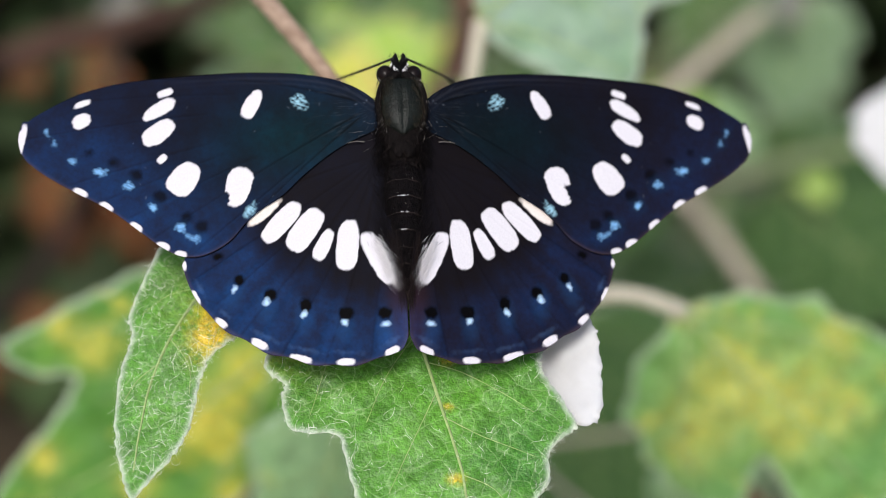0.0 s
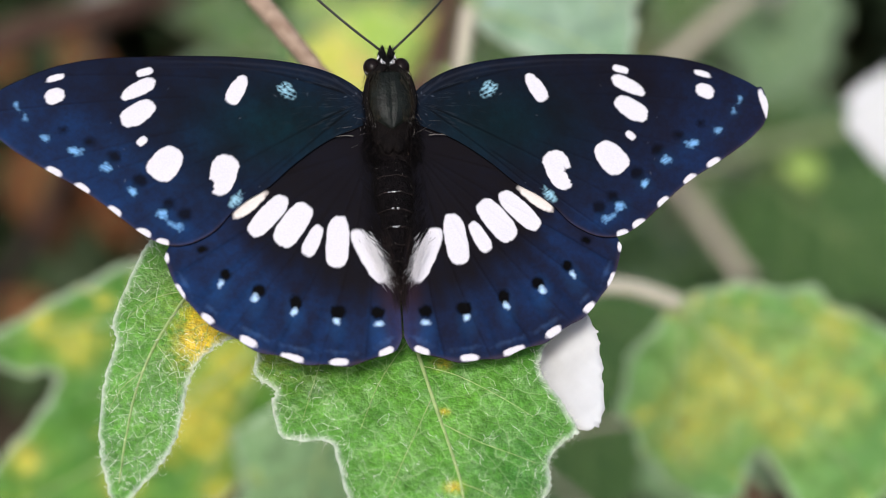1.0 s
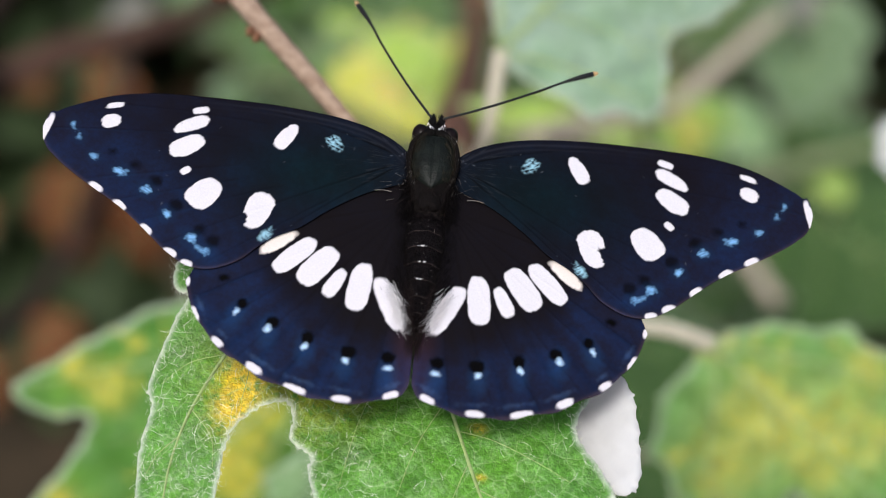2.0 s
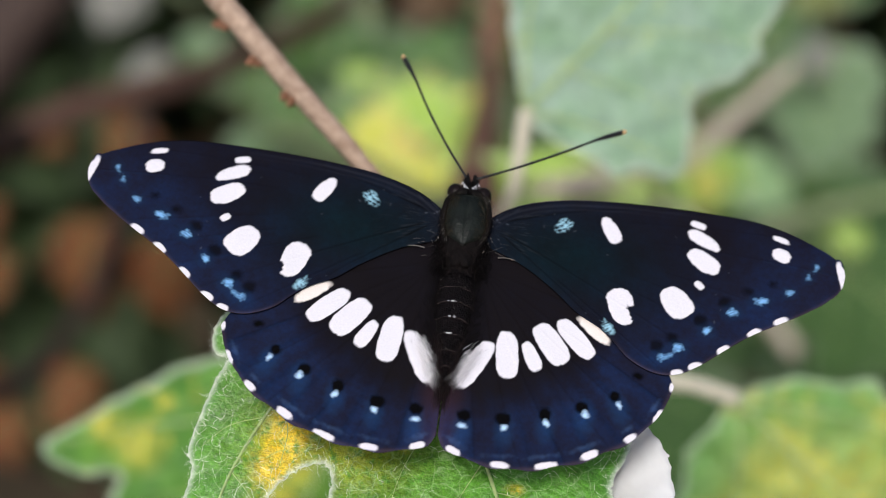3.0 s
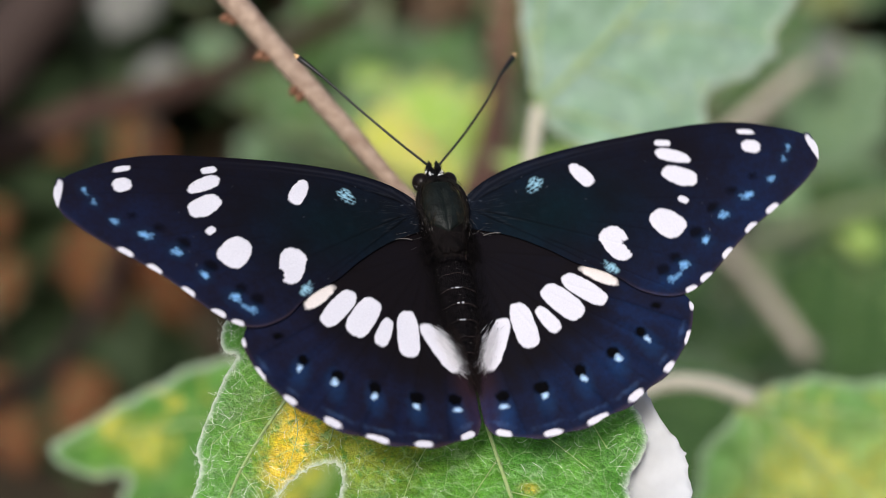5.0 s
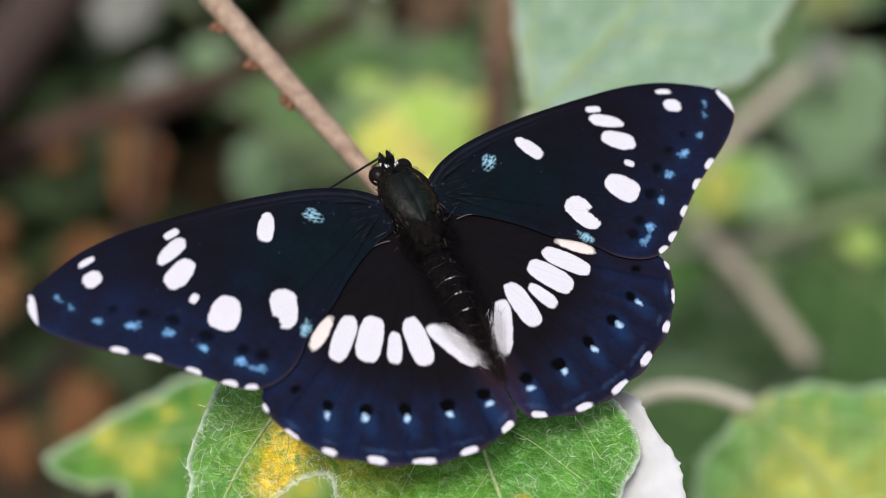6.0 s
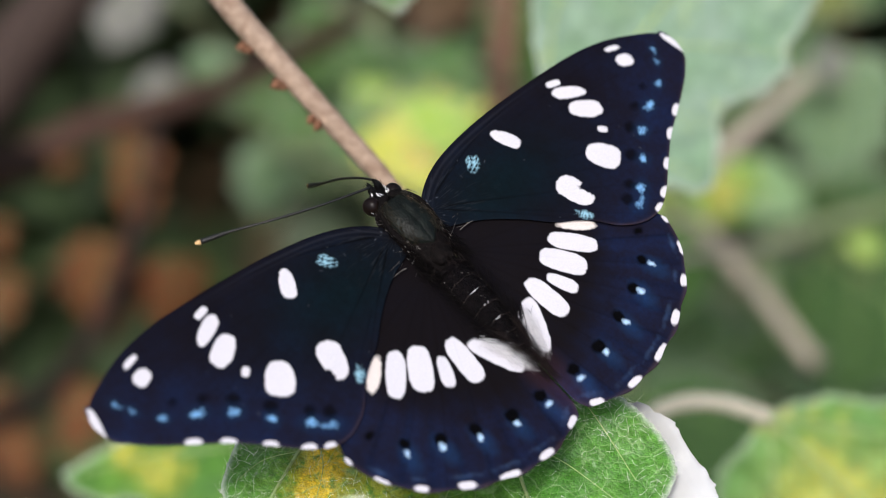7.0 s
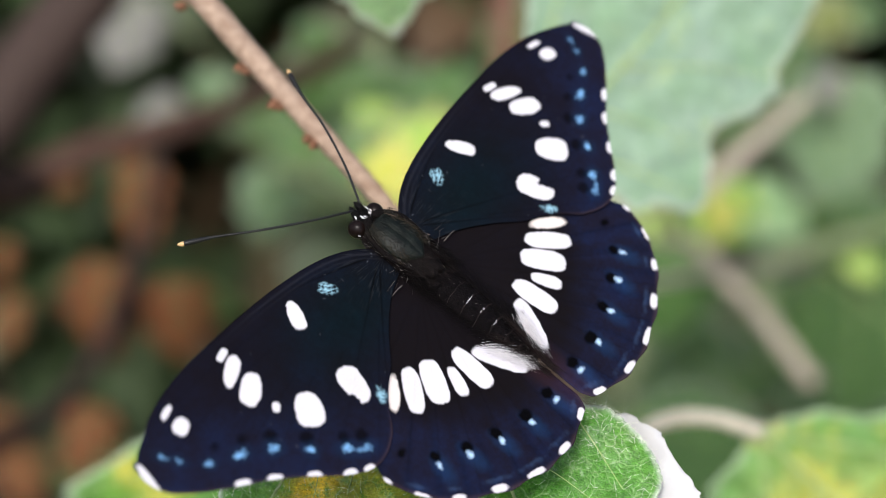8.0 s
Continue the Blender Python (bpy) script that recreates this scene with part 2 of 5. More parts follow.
# ---- mesh helpers ----
def part(name, data, material, parent, label="", m=None):
    """Links a bmesh or a mesh as one mesh object under a thing or a part."""
    if isinstance(data, bmesh.types.BMesh):
        mesh = bpy.data.meshes.new(name)
        data.to_mesh(mesh)
        data.free()
    else:
        mesh = data
    if material is not None and not mesh.materials:
        for one in material if isinstance(material, (list, tuple)) else [material]:
            mesh.materials.append(one)
    ob = new(name, mesh)
    ob.parent = parent
    if m is not None:
        ob.matrix_basis = m
    return tagged(ob, label) if label else ob


def smooth(mesh):
    mesh.polygons.foreach_set("use_smooth", np.ones(len(mesh.polygons), bool))
    return mesh


def hermite(points, x):
    """A smooth curve y(x) through points with rising x."""
    p = np.array(points, float)
    px, py = p[:, 0], p[:, 1]
    slope = np.gradient(py, px)
    k = np.clip(np.searchsorted(px, x) - 1, 0, len(px) - 2)
    h = px[k + 1] - px[k]
    t = np.clip((x - px[k]) / h, 0, 1)
    return ((2 * t**3 - 3 * t**2 + 1) * py[k] + (t**3 - 2 * t**2 + t) * h * slope[k]
            + (-2 * t**3 + 3 * t**2) * py[k + 1] + (t**3 - t**2) * h * slope[k + 1])


def spline(points, per):
    """A closed smooth line (Catmull-Rom) through the points."""
    p = np.array(points, float)
    out = []
    for i in range(len(p)):
        a, b, c, d = p[i - 1], p[i], p[(i + 1) % len(p)], p[(i + 2) % len(p)]
        for t in np.arange(per) / per:
            out.append(0.5 * (2 * b + (c - a) * t + (2 * a - 5 * b + 4 * c - d) * t * t + (3 * b - a - 3 * c + d) * t**3))
    return np.array(out)


def waves(x, y, seed=0.0):
    """Cheap smooth noise of about -1 to 1 on the plane, in millimetres."""
    return (np.sin(1.7 * x + 2.3 * y + seed) + np.sin(3.1 * x - 1.9 * y + 1.3 * seed + 1) + np.sin(5.3 * x + 4.1 * y + 2.1 * seed)
            + np.sin(-4.3 * x + 6.7 * y + 0.7 * seed + 2)) / 4


def tube(path, radii, sides=8, wobble=0.0):
    """A tapered round rod along a path of Vectors."""
    bm = bmesh.new()
    rings = []
    for i, p in enumerate(path):
        d = (path[min(i + 1, len(path) - 1)] - path[max(i - 1, 0)]).normalized()
        a = d.orthogonal().normalized() if not rings else (side - d * side.dot(d)).normalized()
        side = a
        b = d.cross(a)
        ring = []
        for k in range(sides):
            w = 2 * math.pi * k / sides
            r = radii[i] * (1 + wobble * math.sin(7.1 * i + 2.7 * k))
            ring.append(bm.verts.new(p + (a * math.cos(w) + b * math.sin(w)) * r))
        rings.append(ring)
    for one, two in zip(rings, rings[1:]):
        for k in range(sides):
            bm.faces.new((one[k], one[(k + 1) % sides], two[(k + 1) % sides], two[k])).smooth = True
    bm.faces.new(rings[0][::-1])
    bm.faces.new(rings[-1])
    return bm


def bend(points, count):
    """A smooth open path of Vectors through points."""
    p = [Vector(q) for q in points]
    p = [p[0] * 2 - p[1]] + p + [p[-1] * 2 - p[-2]]
    out = []
    for i in range(1, len(p) - 2):
        a, b, c, d = p[i - 1:i + 3]
        for k in range(count):
            t = k / count
            out.append(0.5 * (2 * b + (c - a) * t + (2 * a - 5 * b + 4 * c - d) * t * t + (3 * b - a - 3 * c + d) * t**3))
    out.append(p[-2])
    return out


def lathe(profile, segments=24, squash=1.0):
    """A round body along y from (y, radius) pairs; squash flattens it in z."""
    bm = bmesh.new()
    rings = []
    for y, r in profile:
        rings.append([bm.verts.new((r * math.cos(2 * math.pi * k / segments), y, r * squash * math.sin(2 * math.pi * k / segments))) for k in range(segments)])
    for one, two in zip(rings, rings[1:]):
        for k in range(segments):
            bm.faces.new((one[k], two[k], two[(k + 1) % segments], one[(k + 1) % segments])).smooth = True
    bm.faces.new(rings[0])
    bm.faces.new(rings[-1][::-1])
    bmesh.ops.recalc_face_normals(bm, faces=bm.faces)
    return bm


# ---- the ground ----
def ground():
    bm = bmesh.new()
    steps = sorted({s * v for s in (-1, 1) for v in (0, 0.15, 0.3, 0.5, 0.8, 1.2, 1.8, 2.6, 4, 7, 12, 25, 60, 150, 400, 1000)})
    grid = [[bm.verts.new((x, y, 0.03 * float(waves(np.array(x * 1.3), np.array(y * 1.1), 2.0)) if max(abs(x), abs(y)) < 5 else 0.0)) for x in steps] for y in steps]
    for r0, r1 in zip(grid, grid[1:]):
        for i in range(len(steps) - 1):
            bm.faces.new((r0[i], r0[i + 1], r1[i + 1], r1[i])).smooth = True
    mesh = bpy.data.meshes.new("ground")
    bm.to_mesh(mesh)
    bm.free()
    mesh.materials.append(soil_material())
    return tagged(new("ground", mesh), "dark bare soil under the bushes", "ground", kind="structure")


ground()


# ---- leaves and branches ----
from mathutils.geometry import delaunay_2d_cdt


def inside(poly, x, y):
    hit = np.zeros(len(x), bool)
    a, b = poly, np.roll(poly, -1, 0)
    for (x0, y0), (x1, y1) in zip(a, b):
        cross = ((y0 > y) != (y1 > y)) & (x < (x1 - x0) * (y - y0) / (y1 - y0 + 1e-12) + x0)
        hit ^= cross
    return hit


def blade_mesh(name, outline, step, relief, thick, wool=0.5, patch=None, woolly=None, edge=0.9):
    """A leaf blade from its outline in millimetres: upper side, felted underside and a rim."""
    lo, hi = outline.min(0), outline.max(0)
    gx, gy = np.meshgrid(np.arange(lo[0], hi[0], step), np.arange(lo[1], hi[1], step * 0.87))
    gx = gx + (np.arange(gx.shape[0]) % 2)[:, None] * step / 2
    gx, gy = gx.ravel(), gy.ravel()
    keep = inside(outline, gx, gy)
    gx, gy = gx[keep], gy[keep]
    far = np.min((gx[:, None] - outline[:, 0]) ** 2 + (gy[:, None] - outline[:, 1]) ** 2, 1) > (0.45 * step) ** 2
    points = np.r_[outline, np.c_[gx[far], gy[far]]]
    n = len(outline)
    flat, _, faces = delaunay_2d_cdt([Vector(p) for p in points], [(i, (i + 1) % n) for i in range(n)], [], 1, 1e-6)[:3]
    xy = np.array([tuple(p) for p in flat])
    tri = np.array([f for f in faces if len(f) == 3])
    z = relief(xy[:, 0], xy[:, 1])
    count = len(xy)
    edges = {}
    for f in tri:
        for i in range(3):
            e = (int(f[i]), int(f[(i + 1) % 3]))
            if (e[1], e[0]) in edges:
                del edges[(e[1], e[0])]
            else:
                edges[e] = True
    rim = np.array([(b, a, a + count, b + count) for a, b in edges])
    verts = np.r_[np.c_[xy, z], np.c_[xy, z - thick]] * MM
    mesh = bpy.data.meshes.new(name)
    mesh.from_pydata(verts.tolist(), [], tri.tolist() + (tri[:, ::-1] + count).tolist() + rim.tolist())
    slots = np.r_[np.zeros(len(tri)), np.ones(len(tri)), np.full(len(rim), 2)].astype(np.int32)
    mesh.polygons.foreach_set("material_index", slots)
    gap = np.sqrt(np.min((xy[:, 0, None] - outline[:, 0]) ** 2 + (xy[:, 1, None] - outline[:, 1]) ** 2, 1))
    colour = np.zeros((count, 4))
    colour[:, 0] = np.exp(-((gap / wool) ** 2)) * edge
    if patch is not None:
        colour[:, 1] = patch(xy[:, 0], xy[:, 1])
    if woolly is not None:
        colour[:, 2] = woolly(xy[:, 0], xy[:, 1])
    colour[:, 3] = 1
    layer = mesh.attributes.new("mark", "FLOAT_COLOR", "POINT")
    layer.data.foreach_set("color", np.r_[colour, colour].ravel().astype(np.float32))
    return smooth(mesh)


def toothed(points, per, rng, teeth=0.12):
    """The closed outline through the points, with small uneven teeth."""
    line = spline(points, per)
    d = np.roll(line, -1, 0) - np.roll(line, 1, 0)
    normal = np.c_[d[:, 1], -d[:, 0]] / (np.linalg.norm(d, axis=1, keepdims=True) + 1e-9)
    return line + normal * rng.normal(0, teeth, (len(line), 1))


HALF = [(0.10, -0.03), (0.26, 0.0), (0.43, 0.10), (0.51, 0.24), (0.41, 0.33), (0.36, 0.40), (0.45, 0.50), (0.44, 0.60),
        (0.33, 0.66), (0.29, 0.74), (0.20, 0.85), (0.09, 0.95)]


def poplar_outline(length, rng, per=4, lobed=1.0, widths=(1.0, 1.0)):
    shape = [(0.0, 0.01)]
    for side in (1, -1):
        half = [(side * x * widths[0 if side > 0 else 1] * (1 + rng.normal(0, 0.06)), y + rng.normal(0, 0.015)) for x, y in HALF]
        if lobed < 1:
            half = [(x * lobed + (1 - lobed) * side * 0.42 * math.sin(math.pi * min(1, max(0.02, y)) ** 0.8), y) for x, y in half]
        shape += half + [(0.0, 1.0)] if side == 1 else half[::-1]
    return toothed(np.array(shape) * length, per, rng, 0.012 * length)


def hang(x, y, z, heading, back=0.0, lean=0.0):
    """A leaf's pose on the plan: its base, the way of its midrib (degrees from straight up, to the left) and how it tips back or sideways."""
    return PERCH @ Matrix.Translation((x * MM, y * MM, z * MM)) @ pose(0, 0, 0, 0, 0, heading) @ pose(0, 0, 0, -back, lean, 0)


def add_leaf(parent, base, m, length, top, seed, label, step=1.2, lobed=1.0, stalk=None, flip=False, under=None, widths=(1.0, 1.0), edge=0.22):
    """A leaf with its midrib, side veins and stalk, as a part of a plant whose base is given."""
    rng = np.random.default_rng(seed)
    cup, phase = rng.uniform(0.05, 0.14), rng.uniform(0, 6)

    def relief(x, y):
        return -cup * length * ((x / (0.45 * length)) ** 2) * 0.6 - 0.10 * length * (y / length) ** 2 + 0.006 * length * waves(x * 9 / length, y * 9 / length, phase)

    mesh = blade_mesh("leaf", poplar_outline(length, rng, 5, lobed, widths), step, relief, 0.22, 0.012 * length, edge=edge)
    felt = under or UNDERSIDE
    leaf = part("leaf", mesh, [felt, top, RIM] if flip else [top, felt, RIM], parent, label, Matrix.Translation(-base) @ m)

    def on(x, y):
        return Vector((x, y, float(relief(np.array(x), np.array(y))) + 0.05)) * MM

    part("midrib", tube([on(0, t * 0.95 * length) for t in np.linspace(0, 1, 12)], [0.008 * length * MM * (1.1 - t) for t in np.linspace(0, 1, 12)], 6), VEIN, leaf)
    for side in (-1, 1):
        for y0, x1, y1 in ((0.02, 0.42, 0.24), (0.22, 0.38, 0.54), (0.45, 0.26, 0.74)):
            steps = np.linspace(0, 1, 7)
            part("side_vein", tube([on(side * t * x1 * length, (y0 + (y1 - y0) * t ** 0.85) * length) for t in steps], [0.0038 * length * MM * (1.1 - t) for t in steps], 5), VEIN, leaf)
    if stalk:
        inv = m.inverted()
        path = bend([inv @ at(*p) for p in stalk[0]] + [Vector((0, 0.3 * MM, 0))], 5)
        part("leaf_stalk", tube(path, [stalk[1] * MM * 0.5] * len(path), 8, 0.05), stalk[2], leaf)
    return leaf


def plant(name, foot, label, category):
    ob = new(name)
    ob.location = foot
    ob.empty_display_size = 0.02
    return tagged(ob, label, category)


def limb(name, parent, foot, places, thick, thin, material, label="", count=8, wobble=0.05, sides=12):
    path = bend(places, count)
    n = len(path)
    return part(name, tube([p - foot for p in path], [(thick + (thin - thick) * i / (n - 1)) * MM / 2 for i in range(n)], sides, wobble), material, parent, label)


# the foreground branch with the leaf on which the butterfly sits
FOOT = Vector((0.035, 0.16, -0.02))
branch = plant("poplar_branch", FOOT, "white poplar shoot with a lobed, woolly leaf carrying the butterfly", "poplar shoot")
limb("stem", branch, FOOT, [FOOT, (0.03, 0.15, 0.3), (0.02, 0.12, 0.55), at(9, -6, -60), at(6, -1, -38), at(3, 2, -26)], 7, 2.2, BARK, "pale brown woody stem")
twig = limb("twig", branch, FOOT, [at(3, 2, -26), at(-3.4, 6.1, -23.4), at(-6.4, 9.2, -23), at(-8.2, 11.35, -23), at(-10.8, 14.25, -23), at(-13.4, 17.2, -23), at(-17.2, 21.6, -23), at(-21.6, 26.8, -23), at(-27.8, 33.4, -23), at(-38, 48, -24)], 1.2, 2.3, BARK,
            "bare pinkish brown twig with small buds", 10, 0.07, 14)


def bud(x, y, z, heading, size):
    profile = [(-0.25, 0.10), (0.0, 0.42), (0.25, 0.52), (0.5, 0.42), (0.8, 0.22), (1.0, 0.04)]
    size *= 0.85
    bm = lathe([(a * size * MM, r * size * MM) for a, r in profile], 10)
    for v in bm.verts:
        v.co += Vector((math.sin(v.co.y * 9e3), 0, math.cos(v.co.x * 8e3))) * 0.09 * size * MM
    part("bud", bm, BUD, twig, "rust-brown bud", Matrix.Translation(-FOOT) @ PERCH @ Matrix.Translation((x * MM, y * MM, z * MM)) @ pose(0, 0, 0, 20, 0, heading))


bud(-18.1, 20.9, -22.5, 105, 1.0)
bud(-17.6, 20.5, -22.3, 85, 0.8)
bud(-15.4, 18.0, -22.4, 120, 1.1)
bud(-14.9, 17.6, -22.2, 95, 0.7)
bud(-12.9, 15.3, -22.5, 140, 0.9)
bud(-12.4, 14.9, -22.6, 150, 1.0)
bud(-22.7, 25.9, -22.6, 90, 1.1)

# the perch leaf, in plan millimetres: down the near side, then round the middle lobe and back
LEAF_LEFT = [(-9.18, -0.6), (-12.85, -1.2), (-15.61, -1.5), (-16.73, -3.3), (-16.42, -4.6), (-15.5, -4.85), (-15.81, -5.5), (-16.83, -7.8), (-17.85, -11), (-17.54, -12.2),
             (-17.95, -14.2), (-18.16, -16), (-17.85, -19.2), (-17.3, -21.0), (-16.5, -22.9), (-15.5, -21.9), (-13.97, -20.2), (-12.95, -18.5), (-12.55, -16.3), (-12.24, -14.5),
             (-11.32, -13), (-9.59, -12), (-8.36, -11.9), (-7.85, -13), (-7.96, -14.3)]
LEAF_RIGHT = [(-6.63, -15.2), (-6.73, -16.2), (-5.81, -18.2), (-2.86, -18.5), (-2.24, -19.7), (-1.33, -22.5), (-0.2, -24.8), (1.53, -27.6), (4.08, -30.6), (7.65, -32.6), (9.38, -29.1), (10, -25.6), (10.61, -22.7),
              (11.63, -21), (11.63, -19.5), (12.44, -18.5), (13.46, -17.9), (13.36, -17.2), (12.55, -15.9), (11.32, -14.2), (11.22, -12.9), (12.34, -11.2), (12.55, -9.8),
              (11.63, -7.9), (10.3, -6.5), (8.98, -5.5), (7.24, -5.2), (5.1, -3.8), (3.06, -1.4), (1.02, 1.2), (-2.04, 1.7), (-6.12, 0.8)]


def perch_height(x, y):
    """The height of the perch leaf over the plan, with its gentle swell between the veins."""
    side = 0.010 * (x + 1) ** 2
    return -0.61 * y - 6.7 - side * 0.35 + 0.26 * waves(x * 0.33, y * 0.33, 1.0) + 0.13 * waves(x, y, 4.0) + 0.05 * waves(x * 2.3, y * 2.3, 6.0) - 0.02 * np.maximum(0, -20 - y) ** 2


def perch_patch(x, y):
    """The yellowing streak beside the vein of the side lobe, and a few small marks."""
    u = (x + 10.9) * 0.42 + (y + 9.7) * 0.91
    w = (x + 10.9) * 0.91 - (y + 9.7) * 0.42
    streak = np.exp(-((u / 3.8) ** 4) - ((w / 1.15) ** 2) * (1 + 0.5 * waves(x * 1.3, y * 1.3)))
    dots = sum(np.exp(-(((x - a) / r) ** 2 + ((y - b) / (0.6 * r)) ** 2)) for a, b, r in ((4.5, -13.5, 0.5), (5.3, -21.1, 0.5), (4.7, -16.5, 0.3), (-3.0, -10.8, 0.3)))
    glow = 0.42 * np.exp(-(((x + 7.6) / 5.0) ** 2 + ((y + 9.5) / 4.0) ** 2))
    return np.clip(streak * 1.7 + dots + glow, 0, 1)


def perch_wool(x, y):
    """Where the down lies thick: the tip of the side lobe and the rims. The patch at the upper right paints a silvery
    sky sheen as pale wool.
    """
    return np.clip(np.exp(-(((x + 15.6) / 3.4) ** 2 + ((y + 17.5) / 5.5) ** 2)) * 1.0 + 0.45 * np.exp(-(((x + 14) / 4.5) ** 2 + ((y + 9) / 6) ** 2)) + 0.35 * np.exp(-(((x - 2) / 8) ** 2 + ((y + 22) / 5) ** 2)) + 1.0 * np.exp(-(((x - 7.5) / 5) ** 2 + ((y + 5.5) / 5.5) ** 2)), 0, 1)


rng = np.random.default_rng(5)
mesh = blade_mesh("leaf", toothed(LEAF_LEFT + LEAF_RIGHT, 9, rng, 0.05), 0.30, perch_height, 0.22, 0.22, perch_patch, perch_wool, 0.9)
perch = part("leaf", mesh, [FRESH, UNDERSIDE, RIM], branch, "green woolly lobed leaf with a yellow streak", Matrix.Translation(-FOOT) @ PERCH)


def on_perch(x, y, up=0.03):
    return Vector((x, y, float(perch_height(np.array(x), np.array(y))) + up)) * MM


def perch_vein(name, points, thick, thin):
    path = bend([(x, y, 0) for x, y in points], 8)
    n = len(path)
    lift = [on_perch(p.x, p.y) for p in path]
    part(name, tube(lift, [(thick + (thin - thick) * i / (n - 1)) * MM / 2 for i in range(n)], 6, 0.12), VEIN, perch)


perch_vein("midrib", [(0.41, 0.9), (0.92, -4.6), (1.73, -9.2), (3.06, -13.2), (4.08, -16.1), (5.51, -20), (6.02, -22.4), (7.55, -31.6)], 0.34, 0.16)
perch_vein("side_vein", [(0.41, 0.7), (-5.61, -2.2), (-11.02, -6.8), (-13.97, -10.9), (-15.61, -14.6), (-16.22, -18.1), (-16.42, -21.1)], 0.28, 0.12)
perch_vein("side_vein", [(0.51, -1.6), (-3.67, -4.2), (-6.12, -6.2), (-8.16, -8.6), (-8.98, -11)], 0.2, 0.08)
perch_vein("side_vein", [(0.41, 0.6), (4.28, -2.8), (7.45, -7.0), (9.81, -10.9)], 0.14, 0.06)
for pts in ([(1.22, -7.1), (-1.22, -9.4), (-3.26, -12.6), (-4.69, -17.2)], [(2.45, -11.6), (0.41, -14.6), (-0.82, -17.6)], [(3.16, -13.6), (5.51, -14.2), (8.36, -15.5), (10.61, -16.8)],
            [(1.53, -8.2), (4.9, -9.6), (8.77, -12.4)], [(4.49, -17.2), (7.14, -18.4), (10.61, -19.6)], [(3.88, -15.6), (2.24, -19), (0.82, -22.1)],
            [(5.71, -20.8), (7.96, -21.8), (9.79, -24.2)], [(-9.18, -5.2), (-12.24, -5), (-15.3, -3.8)], [(-12.65, -8.8), (-15.1, -9.4), (-16.93, -10.8)],
            [(-14.69, -12.4), (-13.26, -14.2), (-13.06, -16)], [(-15.3, -14), (-16.73, -15.2), (-17.54, -16.6)], [(-11.63, -7.4), (-11.02, -9.6), (-11.42, -11.8)]):
    perch_vein("veinlet", pts, 0.075, 0.04)
leaf_foot = on_perch(0.5, 1.3)
inv = PERCH.inverted()
part("leaf_stalk", tube(bend([inv @ at(3, 2, -26), Vector((3.4, 3.8, -16)) * MM, Vector((2, 2.8, -9.5)) * MM, leaf_foot], 6), [0.5 * MM] * 19, 8, 0.04), STALK, perch)

# the curled-over side lobe, whose white felt shows
LOBE = [(10.1, -6.2), (12.55, -7.2), (13.26, -8.4), (14.89, -10.9), (15.2, -11.9), (15.45, -14.1), (15.2, -16.9), (14.18, -17.7), (12.85, -17), (10.81, -13.8), (10, -11.6), (10, -8.6)]


def lobe_height(x, y):
    across = np.clip((15.5 - x) / 5.0, 0, 1)
    return perch_height(x, y) - 0.5 - 3.2 * across ** 1.8 + 0.15 * waves(x * 0.6, y * 0.6, 3.0)


lobe = part("folded_lobe", blade_mesh("folded_lobe", toothed(LOBE, 8, rng, 0.06), 0.4, lobe_height, 0.2, 0.2), [UNDERSIDE, FRESH, RIM], perch, "curled lobe showing its white felted underside")


def wool_hairs(line, count, length, seed):
    """Short white hairs along an edge, in one mesh."""
    g = np.random.default_rng(seed)
    verts, faces = [], []
    for _ in range(count):
        x, y = line[g.integers(len(line))] + g.normal(0, 0.12, 2)
        a = on_perch(x, y, 0.0)
        d = Vector(g.normal(0, 1, 3))
        d.z = abs(d.z) * 0.7
        d = d.normalized() * length * g.uniform(0.4, 1.2) * MM
        s = Vector((d.y, -d.x, 0)).normalized() * 0.0055 * MM
        k = len(verts)
        mid = a + d * 0.55 + Vector(g.normal(0, 0.06, 3)) * MM
        verts += [a - s, a + s, mid + s * 0.8, mid - s * 0.8, a + d]
        faces += [(k, k + 1, k + 2, k + 3), (k + 3, k + 2, k + 4)]
    mesh = bpy.data.meshes.new("wool")
    mesh.from_pydata(verts, [], faces)
    return mesh


edge_line = spline(LEAF_LEFT + LEAF_RIGHT, 12)
tagged(part("wool", wool_hairs(edge_line, 2600, 0.26, 3), RIM, perch, "white woolly hairs along the edge"), kind="stuff")


def curled_hairs(roots, length, width, seed):
    """Long soft hairs that lie curled on the blade, in one mesh."""
    g = np.random.default_rng(seed)
    verts, faces = [], []
    for x, y in roots:
        way, bow, k = g.uniform(0, 2 * math.pi), g.normal(0, 0.7), length * g.uniform(0.45, 1.5)
        rise = g.uniform(0.03, 0.22)
        first = len(verts)
        for i in range(7):
            t = i / 6
            w = width * (1.0 - 0.75 * t)
            side = Vector((-math.sin(way), math.cos(way), 0)) * w * MM
            c = on_perch(x, y, 0.03 + rise * math.sin(math.pi * t))
            verts += [c - side, c + side]
            x, y, way = x + math.cos(way) * k / 6, y + math.sin(way) * k / 6, way + bow / 3 + g.normal(0, 0.2)
        faces += [(first + 2 * i, first + 2 * i + 1, first + 2 * i + 3, first + 2 * i + 2) for i in range(6)]
    mesh = bpy.data.meshes.new("down")
    mesh.from_pydata(verts, [], faces)
    return mesh


g = np.random.default_rng(9)
field = np.c_[g.uniform(-18, 13, 16000), g.uniform(-27, 0, 16000)]
field = field[inside(spline(LEAF_LEFT + LEAF_RIGHT, 6), field[:, 0], field[:, 1])]
